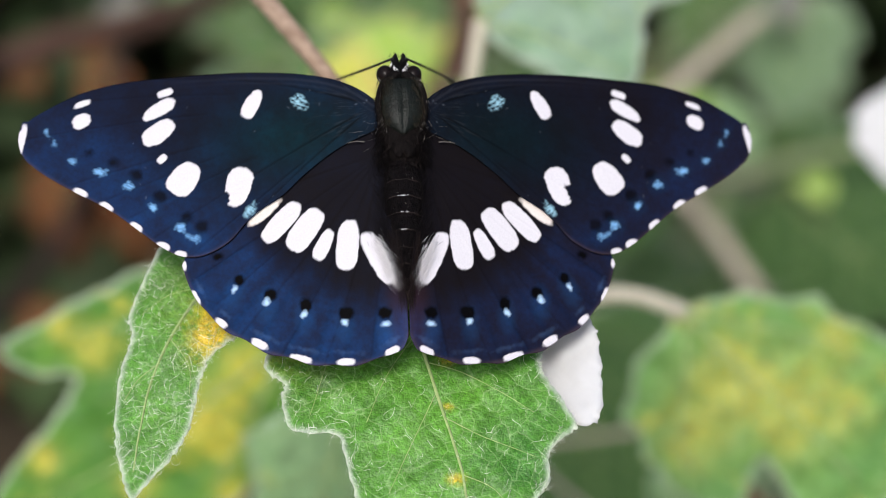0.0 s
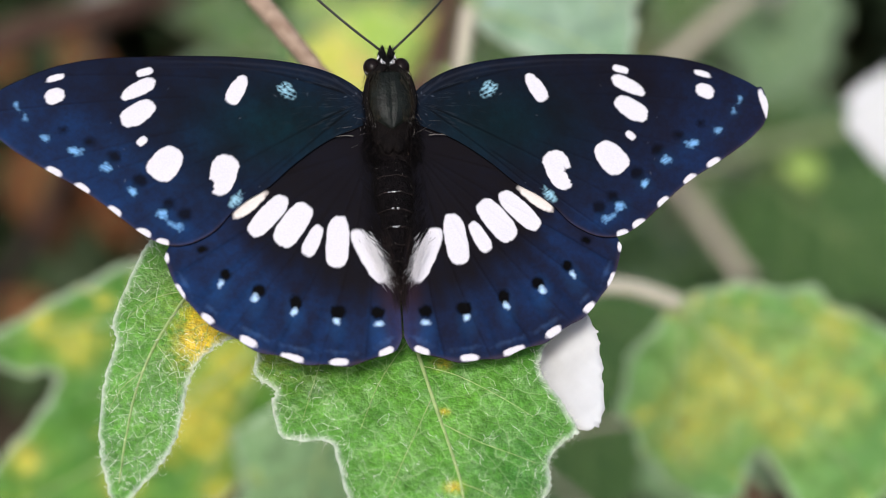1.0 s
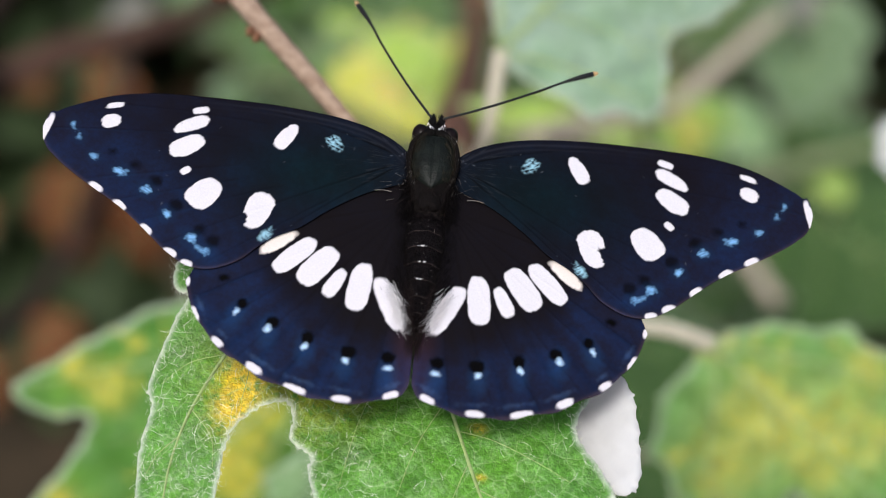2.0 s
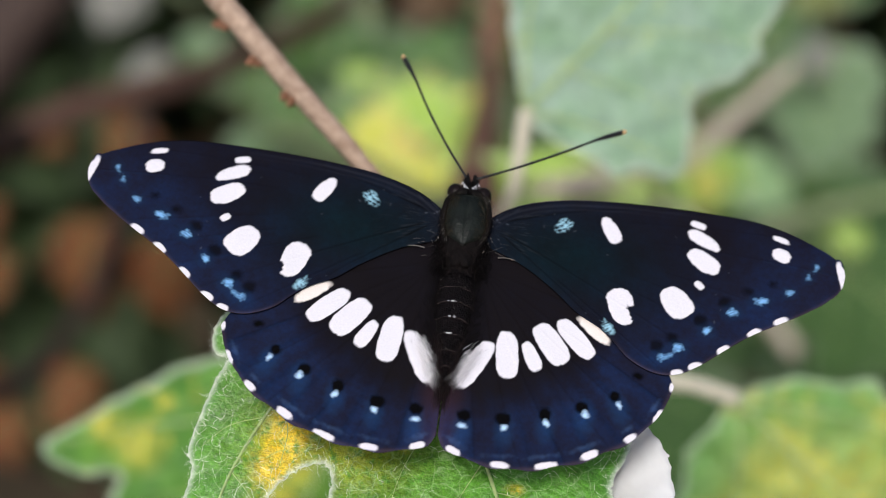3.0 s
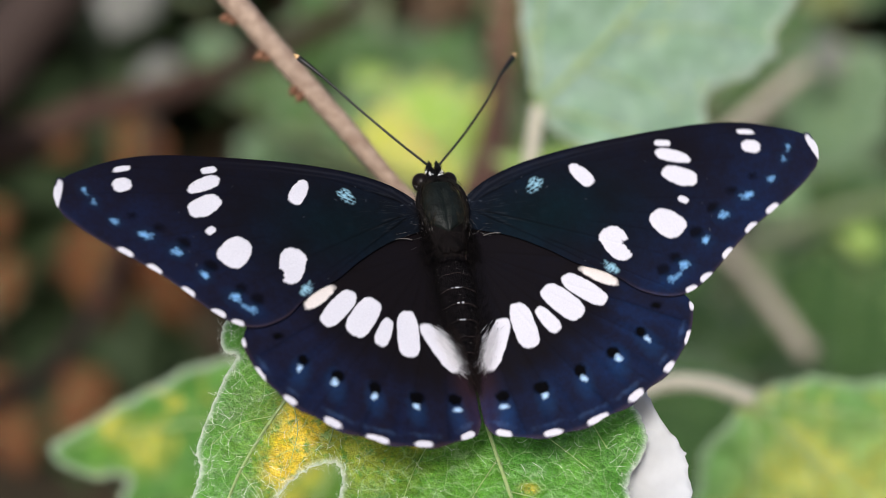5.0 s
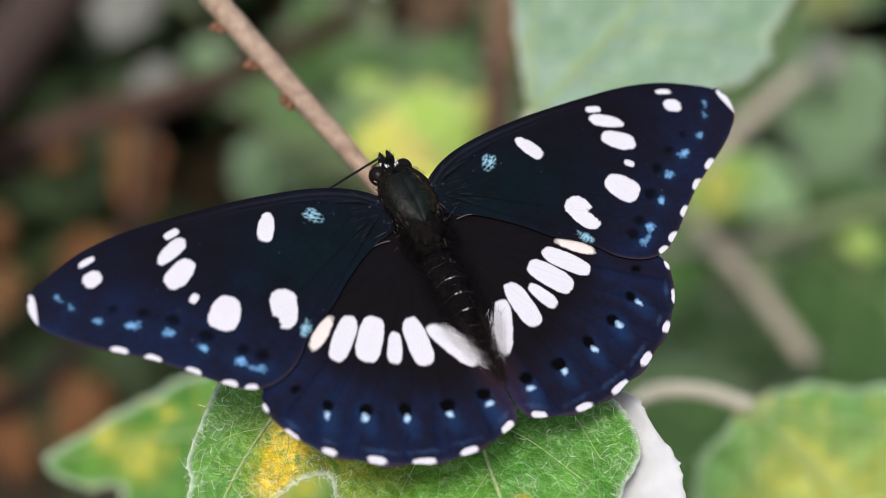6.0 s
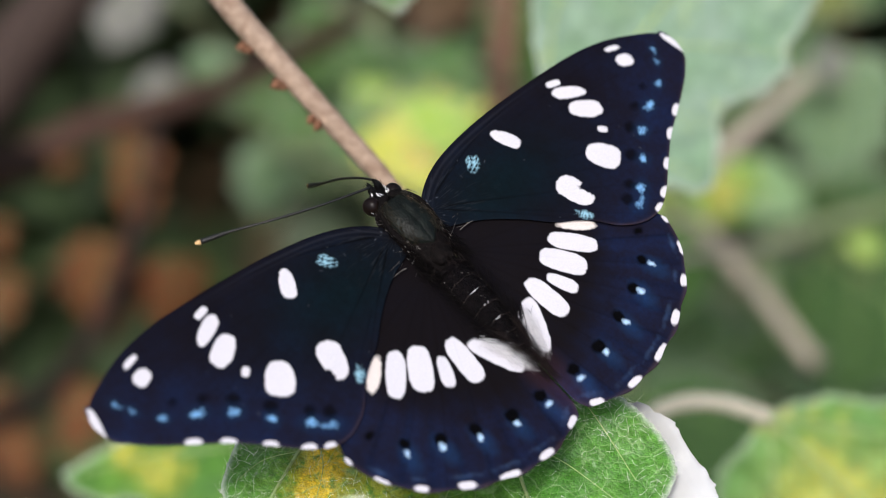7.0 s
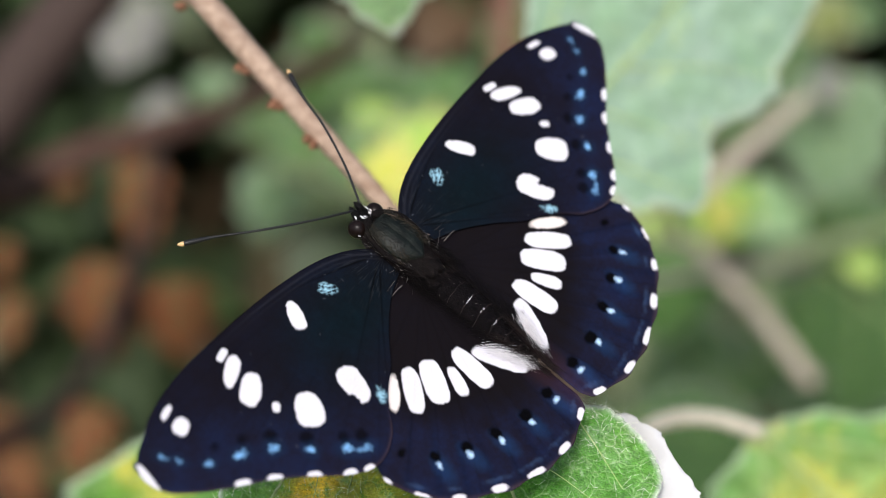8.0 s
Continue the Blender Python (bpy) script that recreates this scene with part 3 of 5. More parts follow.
rim_gap = np.sqrt(np.min((field[:, 0, None] - edge_line[:, 0]) ** 2 + (field[:, 1, None] - edge_line[:, 1]) ** 2, 1))
thick_down = 0.025 + 0.10 * perch_wool(field[:, 0], field[:, 1]) + 0.34 * np.exp(-((rim_gap / 1.1) ** 2))
thick_down *= np.clip(0.75 + 0.9 * waves(field[:, 0] * 0.9, field[:, 1] * 0.9, 7.0), 0.1, 1.6)
field = field[g.uniform(0, 1, len(field)) < thick_down]
tagged(part("down", curled_hairs(field, 0.8, 0.012, 4), RIM, perch, "long curled white hairs on the blade"), kind="stuff")

# a leaf hanging from above
add_leaf(branch, FOOT, hang(-9.2, 46.2, -52, 186, 20), 20, GREYED, 31, "light green leaf hanging from above", 0.9, 0.5, ([(-38, 49, -24), (-18, 54, -42)], 0.9, STALK), edge=0.8)

# ---- the sapling behind ----
FOOT_B = Vector((0.05, 0.40, -0.02))
sapling = plant("poplar_sapling", FOOT_B, "white poplar sapling with large soft green and yellowing leaves", "sapling")
limb("stem", sapling, FOOT_B, [FOOT_B, (0.045, 0.38, 0.25), (0.03, 0.32, 0.5), at(6, -10, -188), at(4.4, 6, -166), at(5.2, 17, -215), at(9, 35, -350), at(12.5, 55, -455), at(14.2, 72, -475), at(15, 85, -478), at(17, 130, -490)], 9, 7.6, RED_STALK, "reddish brown stem")


def shaped_leaf(outline, z, bow, seed, skin, patch, veins, stalk, label, edge):
    """A leaf of the sapling with a given outline on the plan at one depth, its veins and its stalk."""
    cx = sum(p[0] for p in outline) / len(outline)

    def height(x, y):
        return z + 0.5 * waves(x * 0.16, y * 0.16, seed) + 0.12 * waves(x * 0.45, y * 0.45, seed + 3.0) - bow * (x - cx) ** 2

    mesh = blade_mesh("leaf", toothed(outline, 7, np.random.default_rng(seed), 0.16), 0.8, height, 0.22, 0.42, patch, edge=edge)
    leaf = part("leaf", mesh, [skin, UNDERSIDE, RIM], sapling, label, Matrix.Translation(-FOOT_B) @ PERCH)
    for line, thick in veins:
        path = [Vector((p.x, p.y, float(height(np.array(p.x), np.array(p.y))) + 0.05)) * MM for p in bend([(x, y, 0) for x, y in line], 6)]
        part("side_vein", tube(path, [thick * MM * (0.5 - 0.35 * k / len(path)) for k in range(len(path))], 6), VEIN, leaf)
    back = PERCH.inverted()
    path = bend([back @ at(*p) for p in stalk[0]], 6)
    part("leaf_stalk", tube(path, [stalk[1] * 0.5 * MM] * len(path), 8, 0.05), stalk[2], leaf)
    return leaf


# the broad mottled leaf below, with one lobe to the side and one downwards
BROAD = [(-14, -12), (-20, -8.5), (-27, -9), (-30.7, -10.1), (-34, -11.8), (-38.4, -13.9), (-42.2, -16.3), (-46.2, -18.8), (-45.2, -20.8), (-42.2, -22.2), (-37.6, -22.5), (-38.2, -24.2), (-39.5, -26.5),
         (-42.7, -30.7), (-46, -35), (-47, -40), (-40, -44), (-32, -43), (-24, -40), (-17, -35), (-12.6, -29), (-11, -22), (-12, -16)]
# the pale leaf above, its stalk at the lower corner
PALE_LEAF = [(8.8, 17.8), (8.0, 20.0), (7.4, 23.7), (6.9, 28.0), (7.2, 36), (10, 44), (18, 50), (30, 49), (38.4, 43), (38.9, 36), (36.9, 31), (35.6, 28.8), (33.9, 26.4), (34.3, 24.2), (32.6, 23.3), (31.5, 21.9), (29.2, 21.1), (27.1, 20.2), (26.4, 18.5), (26.5, 16.1), (26.1, 13.9), (25.6, 12.0), (23.6, 11.0),
             (21.7, 11.8), (20.0, 12.0), (19.0, 11.3), (17.8, 11.5), (16.6, 12.6), (14.5, 13.7), (12.6, 14.4), (10.4, 15.9)]


def broad_patch(x, y):
    spots = sum(np.exp(-(((x - a) / r) ** 2 + ((y - b) / r) ** 2)) for a, b, r in ((-20.7, -25.2, 3.0), (-17.6, -20.7, 2.6), (-23.6, -28.2, 2.4), (-20.0, -29.8, 2.2), (-35.4, -19.0, 2.2), (-39.0, -16.7, 1.6), (-19.0, -35.8, 2.0), (-41.1, -32.0, 1.8), (-30.0, -34.5, 2.0), (-25.6, -24.0, 1.8)))
    return np.clip(spots * (1.0 + 0.9 * waves(x * 0.7, y * 0.7, 1.0)), 0, 1)


shaped_leaf(BROAD, -92, 0.004, 13, MOTTLED, broad_patch, (([(-13, -17), (-24, -16), (-35, -16.8), (-45, -19)], 0.55), ([(-13, -17.5), (-22, -25), (-32, -32), (-45, -39)], 0.6), ([(-13, -18), (-17, -27), (-22, -37)], 0.5),
            ([(-19, -23), (-27, -24), (-36, -25)], 0.3), ([(-26, -28), (-29, -35), (-32, -41)], 0.3)), ([(5, -6, -182), (-4, -10, -120), (-12.6, -17, -92.3)], 1.6, STALK), "bright green leaf with yellow mottling", 0.7)
shaped_leaf(PALE_LEAF, -80, 0.006, 11, PALE, None, (([(8.4, 18.6), (16, 26), (25, 36), (34, 44)], 0.7), ([(8.6, 18.4), (15, 17), (24.5, 13)], 0.5), ([(8.2, 19), (9, 30), (13, 43)], 0.5), ([(17, 27), (25, 27), (34, 26)], 0.35),
            ([(13, 23), (19, 21), (26, 18.5)], 0.3), ([(22, 33), (24, 40), (27, 47)], 0.3)), ([(4.6, 4, -166), (4.0, 3, -110), (7.0, 9, -83), (8.5, 18.7, -80.5)], 1.7, PALE_STALK), "large pale bluish green leaf", 0.6)
# the large leaf at the lower side, mottled with yellow
SIDE_LEAF = [(32.7, -13.2), (36.2, -12.0), (40.8, -11.0), (45.4, -11.8), (48.7, -11.3), (50.4, -13.4), (54.0, -14.4), (58.1, -17.2), (62.1, -22.0), (61.6, -29.2), (56.5, -36.0), (51.2, -39.3), (47.7, -37.7), (45.6, -34.5), (44.1, -32.1), (42.7, -30.6), (41.5, -32.4), (40.6, -35.6), (36.8, -36.6), (33.8, -35.3), (31.8, -34.2), (30.9, -32.3), (28.8, -30.8), (28.3, -28.0), (26.0, -25.8), (27.2, -22.7), (27.6, -19.3), (30.1, -16.6)]


def side_patch(x, y):
    spots = sum(np.exp(-(((x - a) / r) ** 2 + ((y - b) / r) ** 2)) for a, b, r in [(35.9, -24.5, 4), (39.0, -19.2, 4), (45.8, -26.9, 3.5), (50.8, -16.3, 3), (34.0, -29.1, 3), (47.0, -22.3, 3.5), (52.3, -24.2, 3), (41.1, -23.0, 3.5)])
    return np.clip(0.8 * spots * (1.0 + 0.9 * waves(x * 0.5, y * 0.5, 2.0)), 0, 1)


shaped_leaf(SIDE_LEAF, -92, 0.002, 12, SIDE, side_patch, (([(33.1, -13.5), (39.0, -19.2), (45.7, -24.9), (53.8, -32.7)], 0.7), ([(33.1, -13.5), (40.9, -14.8), (48.8, -16.4), (58.1, -20.1)], 0.55), ([(33.1, -13.5), (33.5, -20.0), (32.9, -27.1), (34.1, -34.3)], 0.55), ([(39.0, -19.2), (39.8, -25.7), (38.7, -33.6)], 0.3), ([(45.7, -24.9), (50.3, -24.2), (56.9, -25.4)], 0.3)), ([(5, -4, -180), (13, -13.5, -110), (18.1, -13.8, -91), (21.3, -12.2, -91), (25.2, -11.5, -91), (29.0, -12.1, -91), (33.1, -13.5, -91)], 1.9, PALE_STALK), "green leaf mottled with yellow", 0.45)
add_leaf(sapling, FOOT_B, hang(-6.0, -25, -86, 168, 10, -6), 28, GREYED, 14, "greyish green leaf with yellow spots", 1.2, 0.9, ([(5, -8, -184), (0, -16, -120)], 1.4, STALK), widths=(0.66, 0.70))
add_leaf(sapling, FOOT_B, hang(46.9, -38.8, -176, 200, 10, 8), 22, GREYED, 71, "greyish green leaf", 1.4, 0.85, ([(20, -40, -190), (40.9, -35.8, -178)], 1.0, STALK))
add_leaf(sapling, FOOT_B, hang(48.6, -48, -125, 6, 20, 12), 12.5, RUST, 24, "withered rust-brown leaf tip", 0.8, 0.3, ([(20, -40, -160), (40, -52, -130)], 1.0, STALK), under=DRY_UNDER, widths=(0.38, 0.30))
limb("twig", sapling, FOOT_B, [at(4.4, -14, -168), at(8, -12, -290), at(12, -6, -400), at(14, 6, -488)], 4.0, 3.0, GREEN_STALK, "pale green twig running back")
# soft leaves further back, some with light or shade in their colour: place, way, size, kind
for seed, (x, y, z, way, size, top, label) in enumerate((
        (-104.0, 104.4, -520, 160, 27.8, SHADED_FELT, "leaf showing its felt, shade put into the grey"),
        (-89.1, 66.7, -500, 120, 18.0, SHADED_FELT, "leaf showing its felt, shade put into the grey"),
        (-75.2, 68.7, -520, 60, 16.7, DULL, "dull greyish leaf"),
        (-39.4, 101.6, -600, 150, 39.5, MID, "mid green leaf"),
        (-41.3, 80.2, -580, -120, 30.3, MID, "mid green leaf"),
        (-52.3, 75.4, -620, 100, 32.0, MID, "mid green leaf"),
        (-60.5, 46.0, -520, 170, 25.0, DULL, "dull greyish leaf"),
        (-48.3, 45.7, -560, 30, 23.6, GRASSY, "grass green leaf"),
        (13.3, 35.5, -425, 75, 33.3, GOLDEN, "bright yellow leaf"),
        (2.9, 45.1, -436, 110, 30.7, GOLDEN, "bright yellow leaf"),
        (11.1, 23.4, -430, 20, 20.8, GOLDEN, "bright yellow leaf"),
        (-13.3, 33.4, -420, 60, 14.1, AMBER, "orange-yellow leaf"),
        (9.8, 20.7, -445, 20, 21.3, SUN_TONED, "yellow-green leaf with sunlight in its colour"),
        (-14.4, 40.8, -455, 40, 25.0, SUN_TONED, "yellow-green leaf with sunlight in its colour"),
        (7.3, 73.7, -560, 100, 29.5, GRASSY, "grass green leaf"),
        (17.8, 18.3, -330, -60, 21.0, SUN_TONED, "yellow-green leaf with sunlight in its colour"),
        (46.6, 17.7, -360, 70, 16.8, SUN_TONED, "yellow-green leaf with sunlight in its colour"),
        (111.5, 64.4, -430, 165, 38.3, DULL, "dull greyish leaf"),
        (103.7, 54.6, -410, 30, 10.8, SHADED_FELT, "leaf showing its felt, shade put into the grey"),
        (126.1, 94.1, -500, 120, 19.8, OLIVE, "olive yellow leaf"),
        (140.3, 91.2, -520, 60, 16.7, SHADE_TONED, "green leaf with shade in its colour"),
        (112.9, 81.2, -560, -40, 21.6, SHADE_TONED, "green leaf with shade in its colour"),
        (116.0, 81.3, -640, 170, 32.9, SHADE_TONED, "green leaf with shade in its colour"),
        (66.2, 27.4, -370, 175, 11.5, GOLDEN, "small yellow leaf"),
        (74.4, 34.0, -400, 150, 24.2, LIT_TONE, "light green leaf"),
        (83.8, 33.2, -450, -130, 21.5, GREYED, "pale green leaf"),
        (122.9, 9.5, -450, 80, 11.0, SUN_TONED, "small yellow-green leaf"),
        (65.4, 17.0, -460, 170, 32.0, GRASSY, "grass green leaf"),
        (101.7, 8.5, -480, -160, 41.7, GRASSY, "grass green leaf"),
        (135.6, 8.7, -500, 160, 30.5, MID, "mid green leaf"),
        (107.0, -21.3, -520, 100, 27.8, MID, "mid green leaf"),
        (64.5, -14.0, -520, -100, 27.8, SHADE_TONED, "green leaf with shade in its colour"),
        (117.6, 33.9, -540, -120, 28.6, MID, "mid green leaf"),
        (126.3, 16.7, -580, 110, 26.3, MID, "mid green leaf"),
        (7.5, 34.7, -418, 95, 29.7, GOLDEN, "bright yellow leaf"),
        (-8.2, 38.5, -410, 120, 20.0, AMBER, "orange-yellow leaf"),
        (24.2, 20.1, -415, 60, 23.3, SUN_TONED, "yellow-green leaf with sunlight in its colour"),
        (17.0, 18.1, -405, -60, 19.9, SUN_TONED, "yellow-green leaf with sunlight in its colour"),
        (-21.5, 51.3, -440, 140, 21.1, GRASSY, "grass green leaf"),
        (33.5, 20.0, -350, 80, 15.0, SUN_TONED, "yellow-green leaf with sunlight in its colour"),
        (28.4, 16.8, -360, -70, 17.0, SUN_TONED, "yellow-green leaf with sunlight in its colour"),
        (52.5, 21.8, -372, 110, 14.0, SUN_TONED, "yellow-green leaf with sunlight in its colour"),
        (1.0, 39.6, -400, 60, 20.0, SUN_TONED, "yellow-green leaf with sunlight in its colour"),
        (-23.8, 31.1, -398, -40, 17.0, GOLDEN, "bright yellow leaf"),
        (5.6, 44.5, -402, 150, 17.0, SUN_TONED, "yellow-green leaf with sunlight in its colour"),
        (20.9, 13.6, -385, 20, 15.0, SUN_TONED, "yellow-green leaf with sunlight in its colour"),
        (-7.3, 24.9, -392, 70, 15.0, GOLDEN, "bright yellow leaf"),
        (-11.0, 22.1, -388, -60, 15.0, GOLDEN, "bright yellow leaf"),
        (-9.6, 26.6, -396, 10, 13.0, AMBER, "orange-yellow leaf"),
        (12.8, 27.1, -384, 90, 14.0, SUN_TONED, "yellow-green leaf with sunlight in its colour"),
        (12.0, 15.8, -212, 80, 11.0, SUN_TONED, "yellow-green leaf with sunlight in its colour"),
        (14.3, 17.6, -390, -30, 14.0, SUN_TONED, "yellow-green leaf with sunlight in its colour"),
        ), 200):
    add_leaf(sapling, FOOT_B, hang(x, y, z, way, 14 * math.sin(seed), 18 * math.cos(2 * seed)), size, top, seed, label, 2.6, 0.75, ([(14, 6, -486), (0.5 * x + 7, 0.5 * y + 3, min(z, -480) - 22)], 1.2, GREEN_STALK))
limb("twig", sapling, FOOT_B, [at(4.2, 10, -164), at(-6, 18, -300), at(-40, 38, -450), at(-72, 46, -560)], 3.2, 3.0, GREEN_STALK, "pale green twig")
add_leaf(sapling, FOOT_B, hang(71.6, 17.6, -150, 178, -20, 4), 16, PALE, 18, "leaf showing its white felted underside", 1.3, 0.3, ([(120, 62, -280), (92, 36, -190), (76, 21, -152)], 1.4, STALK), True)
add_leaf(sapling, FOOT_B, hang(40, -24, -340, -172, 15, 0), 66, SHADE_TONED, 20, "leaf with shade in its dark green colour", 1.8, 0.9, ([(6, -10, -190), (24, -18, -300)], 2.2, GREEN_STALK))
add_leaf(sapling, FOOT_B, hang(105, 12, -460, -130, 10, 12), 72, SHADE_TONED, 21, "leaf with shade in its dark green colour", 2.0, 0.8, ([(6, -6, -184), (38, 5, -250)], 2.2, STALK))
limb("twig", sapling, FOOT_B, [at(5.0, 12, -200), at(20, 18, -300), at(53.9, 16.8, -380), at(61.9, 14.6, -380), at(67.3, 7.8, -380), at(74.3, 0.1, -380), at(81.3, -8.7, -380), at(90.3, -21.0, -380)], 3.0, 4.6, STALK, "pale grey-brown twig")
limb("twig", sapling, FOOT_B, [at(20, 18, -300), at(55.8, 27.0, -340), at(61.6, 30.4, -340), at(68.6, 36.8, -340), at(77.3, 44.6, -340), at(83.3, 49.3, -340)], 5.2, 3.4, STALK, "pale pinkish twig with a swollen end")
limb("twig", sapling, FOOT_B, [at(91.3, -10.7, -440), at(86.7, 8.9, -440), at(104.0, 16.2, -440), at(120.0, 20.1, -440), at(144.5, 25.2, -440)], 4.0, 3.2, GREEN_STALK, "greenish twig")
limb("twig", sapling, FOOT_B, [at(14, 66, -472), at(-4, 58, -420), at(-20, 50, -400), at(-48, 36, -410)], 2.4, 1.8, GREEN_STALK, "greenish twig")

FOOT_D = Vector((0.16, 0.80, -0.02))
shoot = plant("poplar_shoots", FOOT_D, "leafy poplar shoots out of focus, shade put into their dark greens", "poplar shoots")
limb("stem", shoot, FOOT_D, [FOOT_D, (0.15, 0.76, 0.2), at(60, -60, -640), at(70, 10, -600), at(60, 90, -600), at(70, 170, -620)], 12, 6, GREEN_STALK, "greenish stem")
limb("stem", shoot, FOOT_D, [FOOT_D, (0.05, 0.78, 0.2), at(-10, -40, -680), at(-30, 40, -660), at(-30, 110, -650)], 10, 5, GREEN_STALK, "greenish stem")
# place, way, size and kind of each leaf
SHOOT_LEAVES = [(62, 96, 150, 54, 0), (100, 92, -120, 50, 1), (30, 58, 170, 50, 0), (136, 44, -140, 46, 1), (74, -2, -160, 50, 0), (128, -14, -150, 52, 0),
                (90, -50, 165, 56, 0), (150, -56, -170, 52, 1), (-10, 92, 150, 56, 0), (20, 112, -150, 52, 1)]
# The darkest leaves carry their shade in the base colour.
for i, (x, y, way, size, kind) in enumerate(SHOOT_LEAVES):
    add_leaf(shoot, FOOT_D, hang(x, y, -640 + 25 * math.sin(3 * i), way, 20 * math.sin(i), 30 * math.cos(2 * i)), size, (SHADE_TONED, MID, DULL)[kind], 100 + i, ("dark green leaf", "dull green leaf", "dark green leaf")[kind], 4.0, 0.7)

# ---- a shrub with withered leaves at one side ----
FOOT_C = Vector((-0.30, 0.62, -0.02))
shrub = plant("withered_shrub", FOOT_C, "dark shrub with withered rust-brown leaves", "shrub")
limb("stem", shrub, FOOT_C, [FOOT_C, (-0.29, 0.60, 0.12), at(-150, -40, -360), at(-122.9, 29.1, -330), at(-109.5, 46.7, -330), at(-101.5, 57.7, -330), at(-89.4, 72.1, -330), at(-78.7, 86.4, -330), at(-60, 112, -332), at(-30, 160, -340)], 20, 15, DARK_BARK, "dark grey-brown main stem")
limb("side_branch", shrub, FOOT_C, [at(-124, 28, -330), at(-112, 33, -380), at(-122.2, 36.6, -420), at(-101.3, 46.9, -430), at(-68.8, 57.5, -440), at(-30, 80, -470)], 12, 7, RED_BARK, "rusty brown side branch")
limb("side_branch", shrub, FOOT_C, [at(-150, -40, -360), at(-120, -30, -440), at(-100, 10, -470), at(-92, 60, -480)], 8, 4, DARK_BARK)
WITHERED = [(-112.1, 51.1, -560, 178, 32.4), (-123.6, 16.4, -560, 172, 32.4), (-97.8, 9.5, -560, 185, 29.5), (-156.0, 6.1, -560, 165, 21.6), (-127.3, -33.5, -560, 160, 25.6), (-153.9, -47.6, -560, 190, 21.6), (-108.7, 63.6, -560, 140, 17.7), (-132.4, 46.7, -560, 100, 17.7), (-163.9, -35.0, -560, 200, 23.6), (-159.0, 24.9, -560, 170, 15.7)]
for i, (x, y, z, way, size) in enumerate(WITHERED):
    add_leaf(shrub, FOOT_C, hang(x, y, z, way, 15 * math.sin(i), 20 * math.cos(2 * i)), size, DRY, 60 + i, "withered rust-brown leaf", 3.0, 1.0, None, False, DRY_UNDER, (0.55 + 0.2 * (i % 3), 0.8 - 0.15 * (i % 2)))


# ---- the thicket behind everything ----
def thicket():
    n = Nodes("thicket_leaves", 0.55, 0.3)
    geo = n.node("ShaderNodeNewGeometry")
    v = n.coords()
    colour = n.ramp(geo.outputs["Random Per Island"], [(0.0, (0.0281, 0.0425, 0.017)), (0.3, (0.0476, 0.0765, 0.0281)), (0.55, (0.068, 0.111, 0.0374)), (0.72, (0.051, 0.0723, 0.0357)), (0.82, (0.102, 0.128, 0.068)), (0.88, (0.102, 0.0493, 0.0255)), (1.0, (0.162, 0.068, 0.0323))])
    tone = n.ramp(n.noise(v, 0.2, 3.0), [(0.3, 0.7), (0.7, 1.2)])
    m = n.node("ShaderNodeMix")
    m.data_type, m.blend_type = "RGBA", "MULTIPLY"
    m.inputs[0].default_value = 1.0
    n.link(colour, m.inputs[6])
    n.link(tone, m.inputs[7])
    n.colour(m.outputs[2])
    g = np.random.default_rng(77)
    count = 12000
    px = g.normal(0.0, 0.6, count)
    py = 0.82 + 0.08 * waves(px * 4, px * 1.7, 5.0) + np.abs(g.normal(0.0, 0.42, count))
    top = (0.76 + 0.24 * waves(px * 6, py * 5, 3.0)) * np.exp(-((px / 1.3) ** 4))
    place = np.c_[px, py, top * (1 - g.uniform(0, 1, count) ** 1.6)]
    # Taller hedge beyond the view, added to darken what the wings reflect.
    hx = g.normal(0.1, 1.15, 8000)
    hy = 1.45 + 0.3 * waves(hx * 1.3, hx * 0.7, 2.0) + 0.12 * hx ** 2 * 0.5 + np.abs(g.normal(0, 0.42, 8000))
    high = (1.65 + 0.55 * waves(hx * 2.1, hy * 1.6, 1.0)) * np.exp(-((hx / 2.6) ** 4)) * np.exp(-(((hy - 1.9) / 1.1) ** 4))
    place = np.r_[place, np.c_[hx, hy, high * (1 - g.uniform(0, 1, 8000) ** 1.4)]]
    shape = np.array([(0, 0, 0), (0.30, 0.12, 0.05), (0.42, 0.42, 0.08), (0.26, 0.72, 0.03), (0, 1, -0.10), (-0.26, 0.72, 0.03), (-0.42, 0.42, 0.08), (-0.30, 0.12, 0.05), (0, 0.35, 0.0), (0, 0.7, -0.03)])
    cells = [(0, 1, 8), (1, 2, 8), (2, 9, 8), (2, 3, 9), (3, 4, 9), (4, 5, 9), (5, 6, 9), (6, 8, 9), (6, 7, 8), (7, 0, 8)]
    verts, faces = [], []
    for p in place:
        e = Euler((g.normal(-0.5, 0.5), g.normal(0, 0.5), g.uniform(0, 6.28))).to_matrix()
        size = g.uniform(0.03, 0.07) * (1.0 if p[1] < 1.6 else 1.9)
        k = len(verts)
        verts += [tuple(e @ Vector(q * size) + Vector(p)) for q in shape]
        faces += [tuple(i + k for i in c) for c in cells]
    mesh = bpy.data.meshes.new("thicket")
    mesh.from_pydata(verts, [], faces)
    mesh.materials.append(n.material)
    return tagged(new("thicket", smooth(mesh)), "dense shady green thicket growing from the soil, an unseen taller hedge added behind", "undergrowth", kind="stuff")


thicket()


# ---- the butterfly ----
BM = 0.001027  # one unit of the butterfly's own plan, in metres
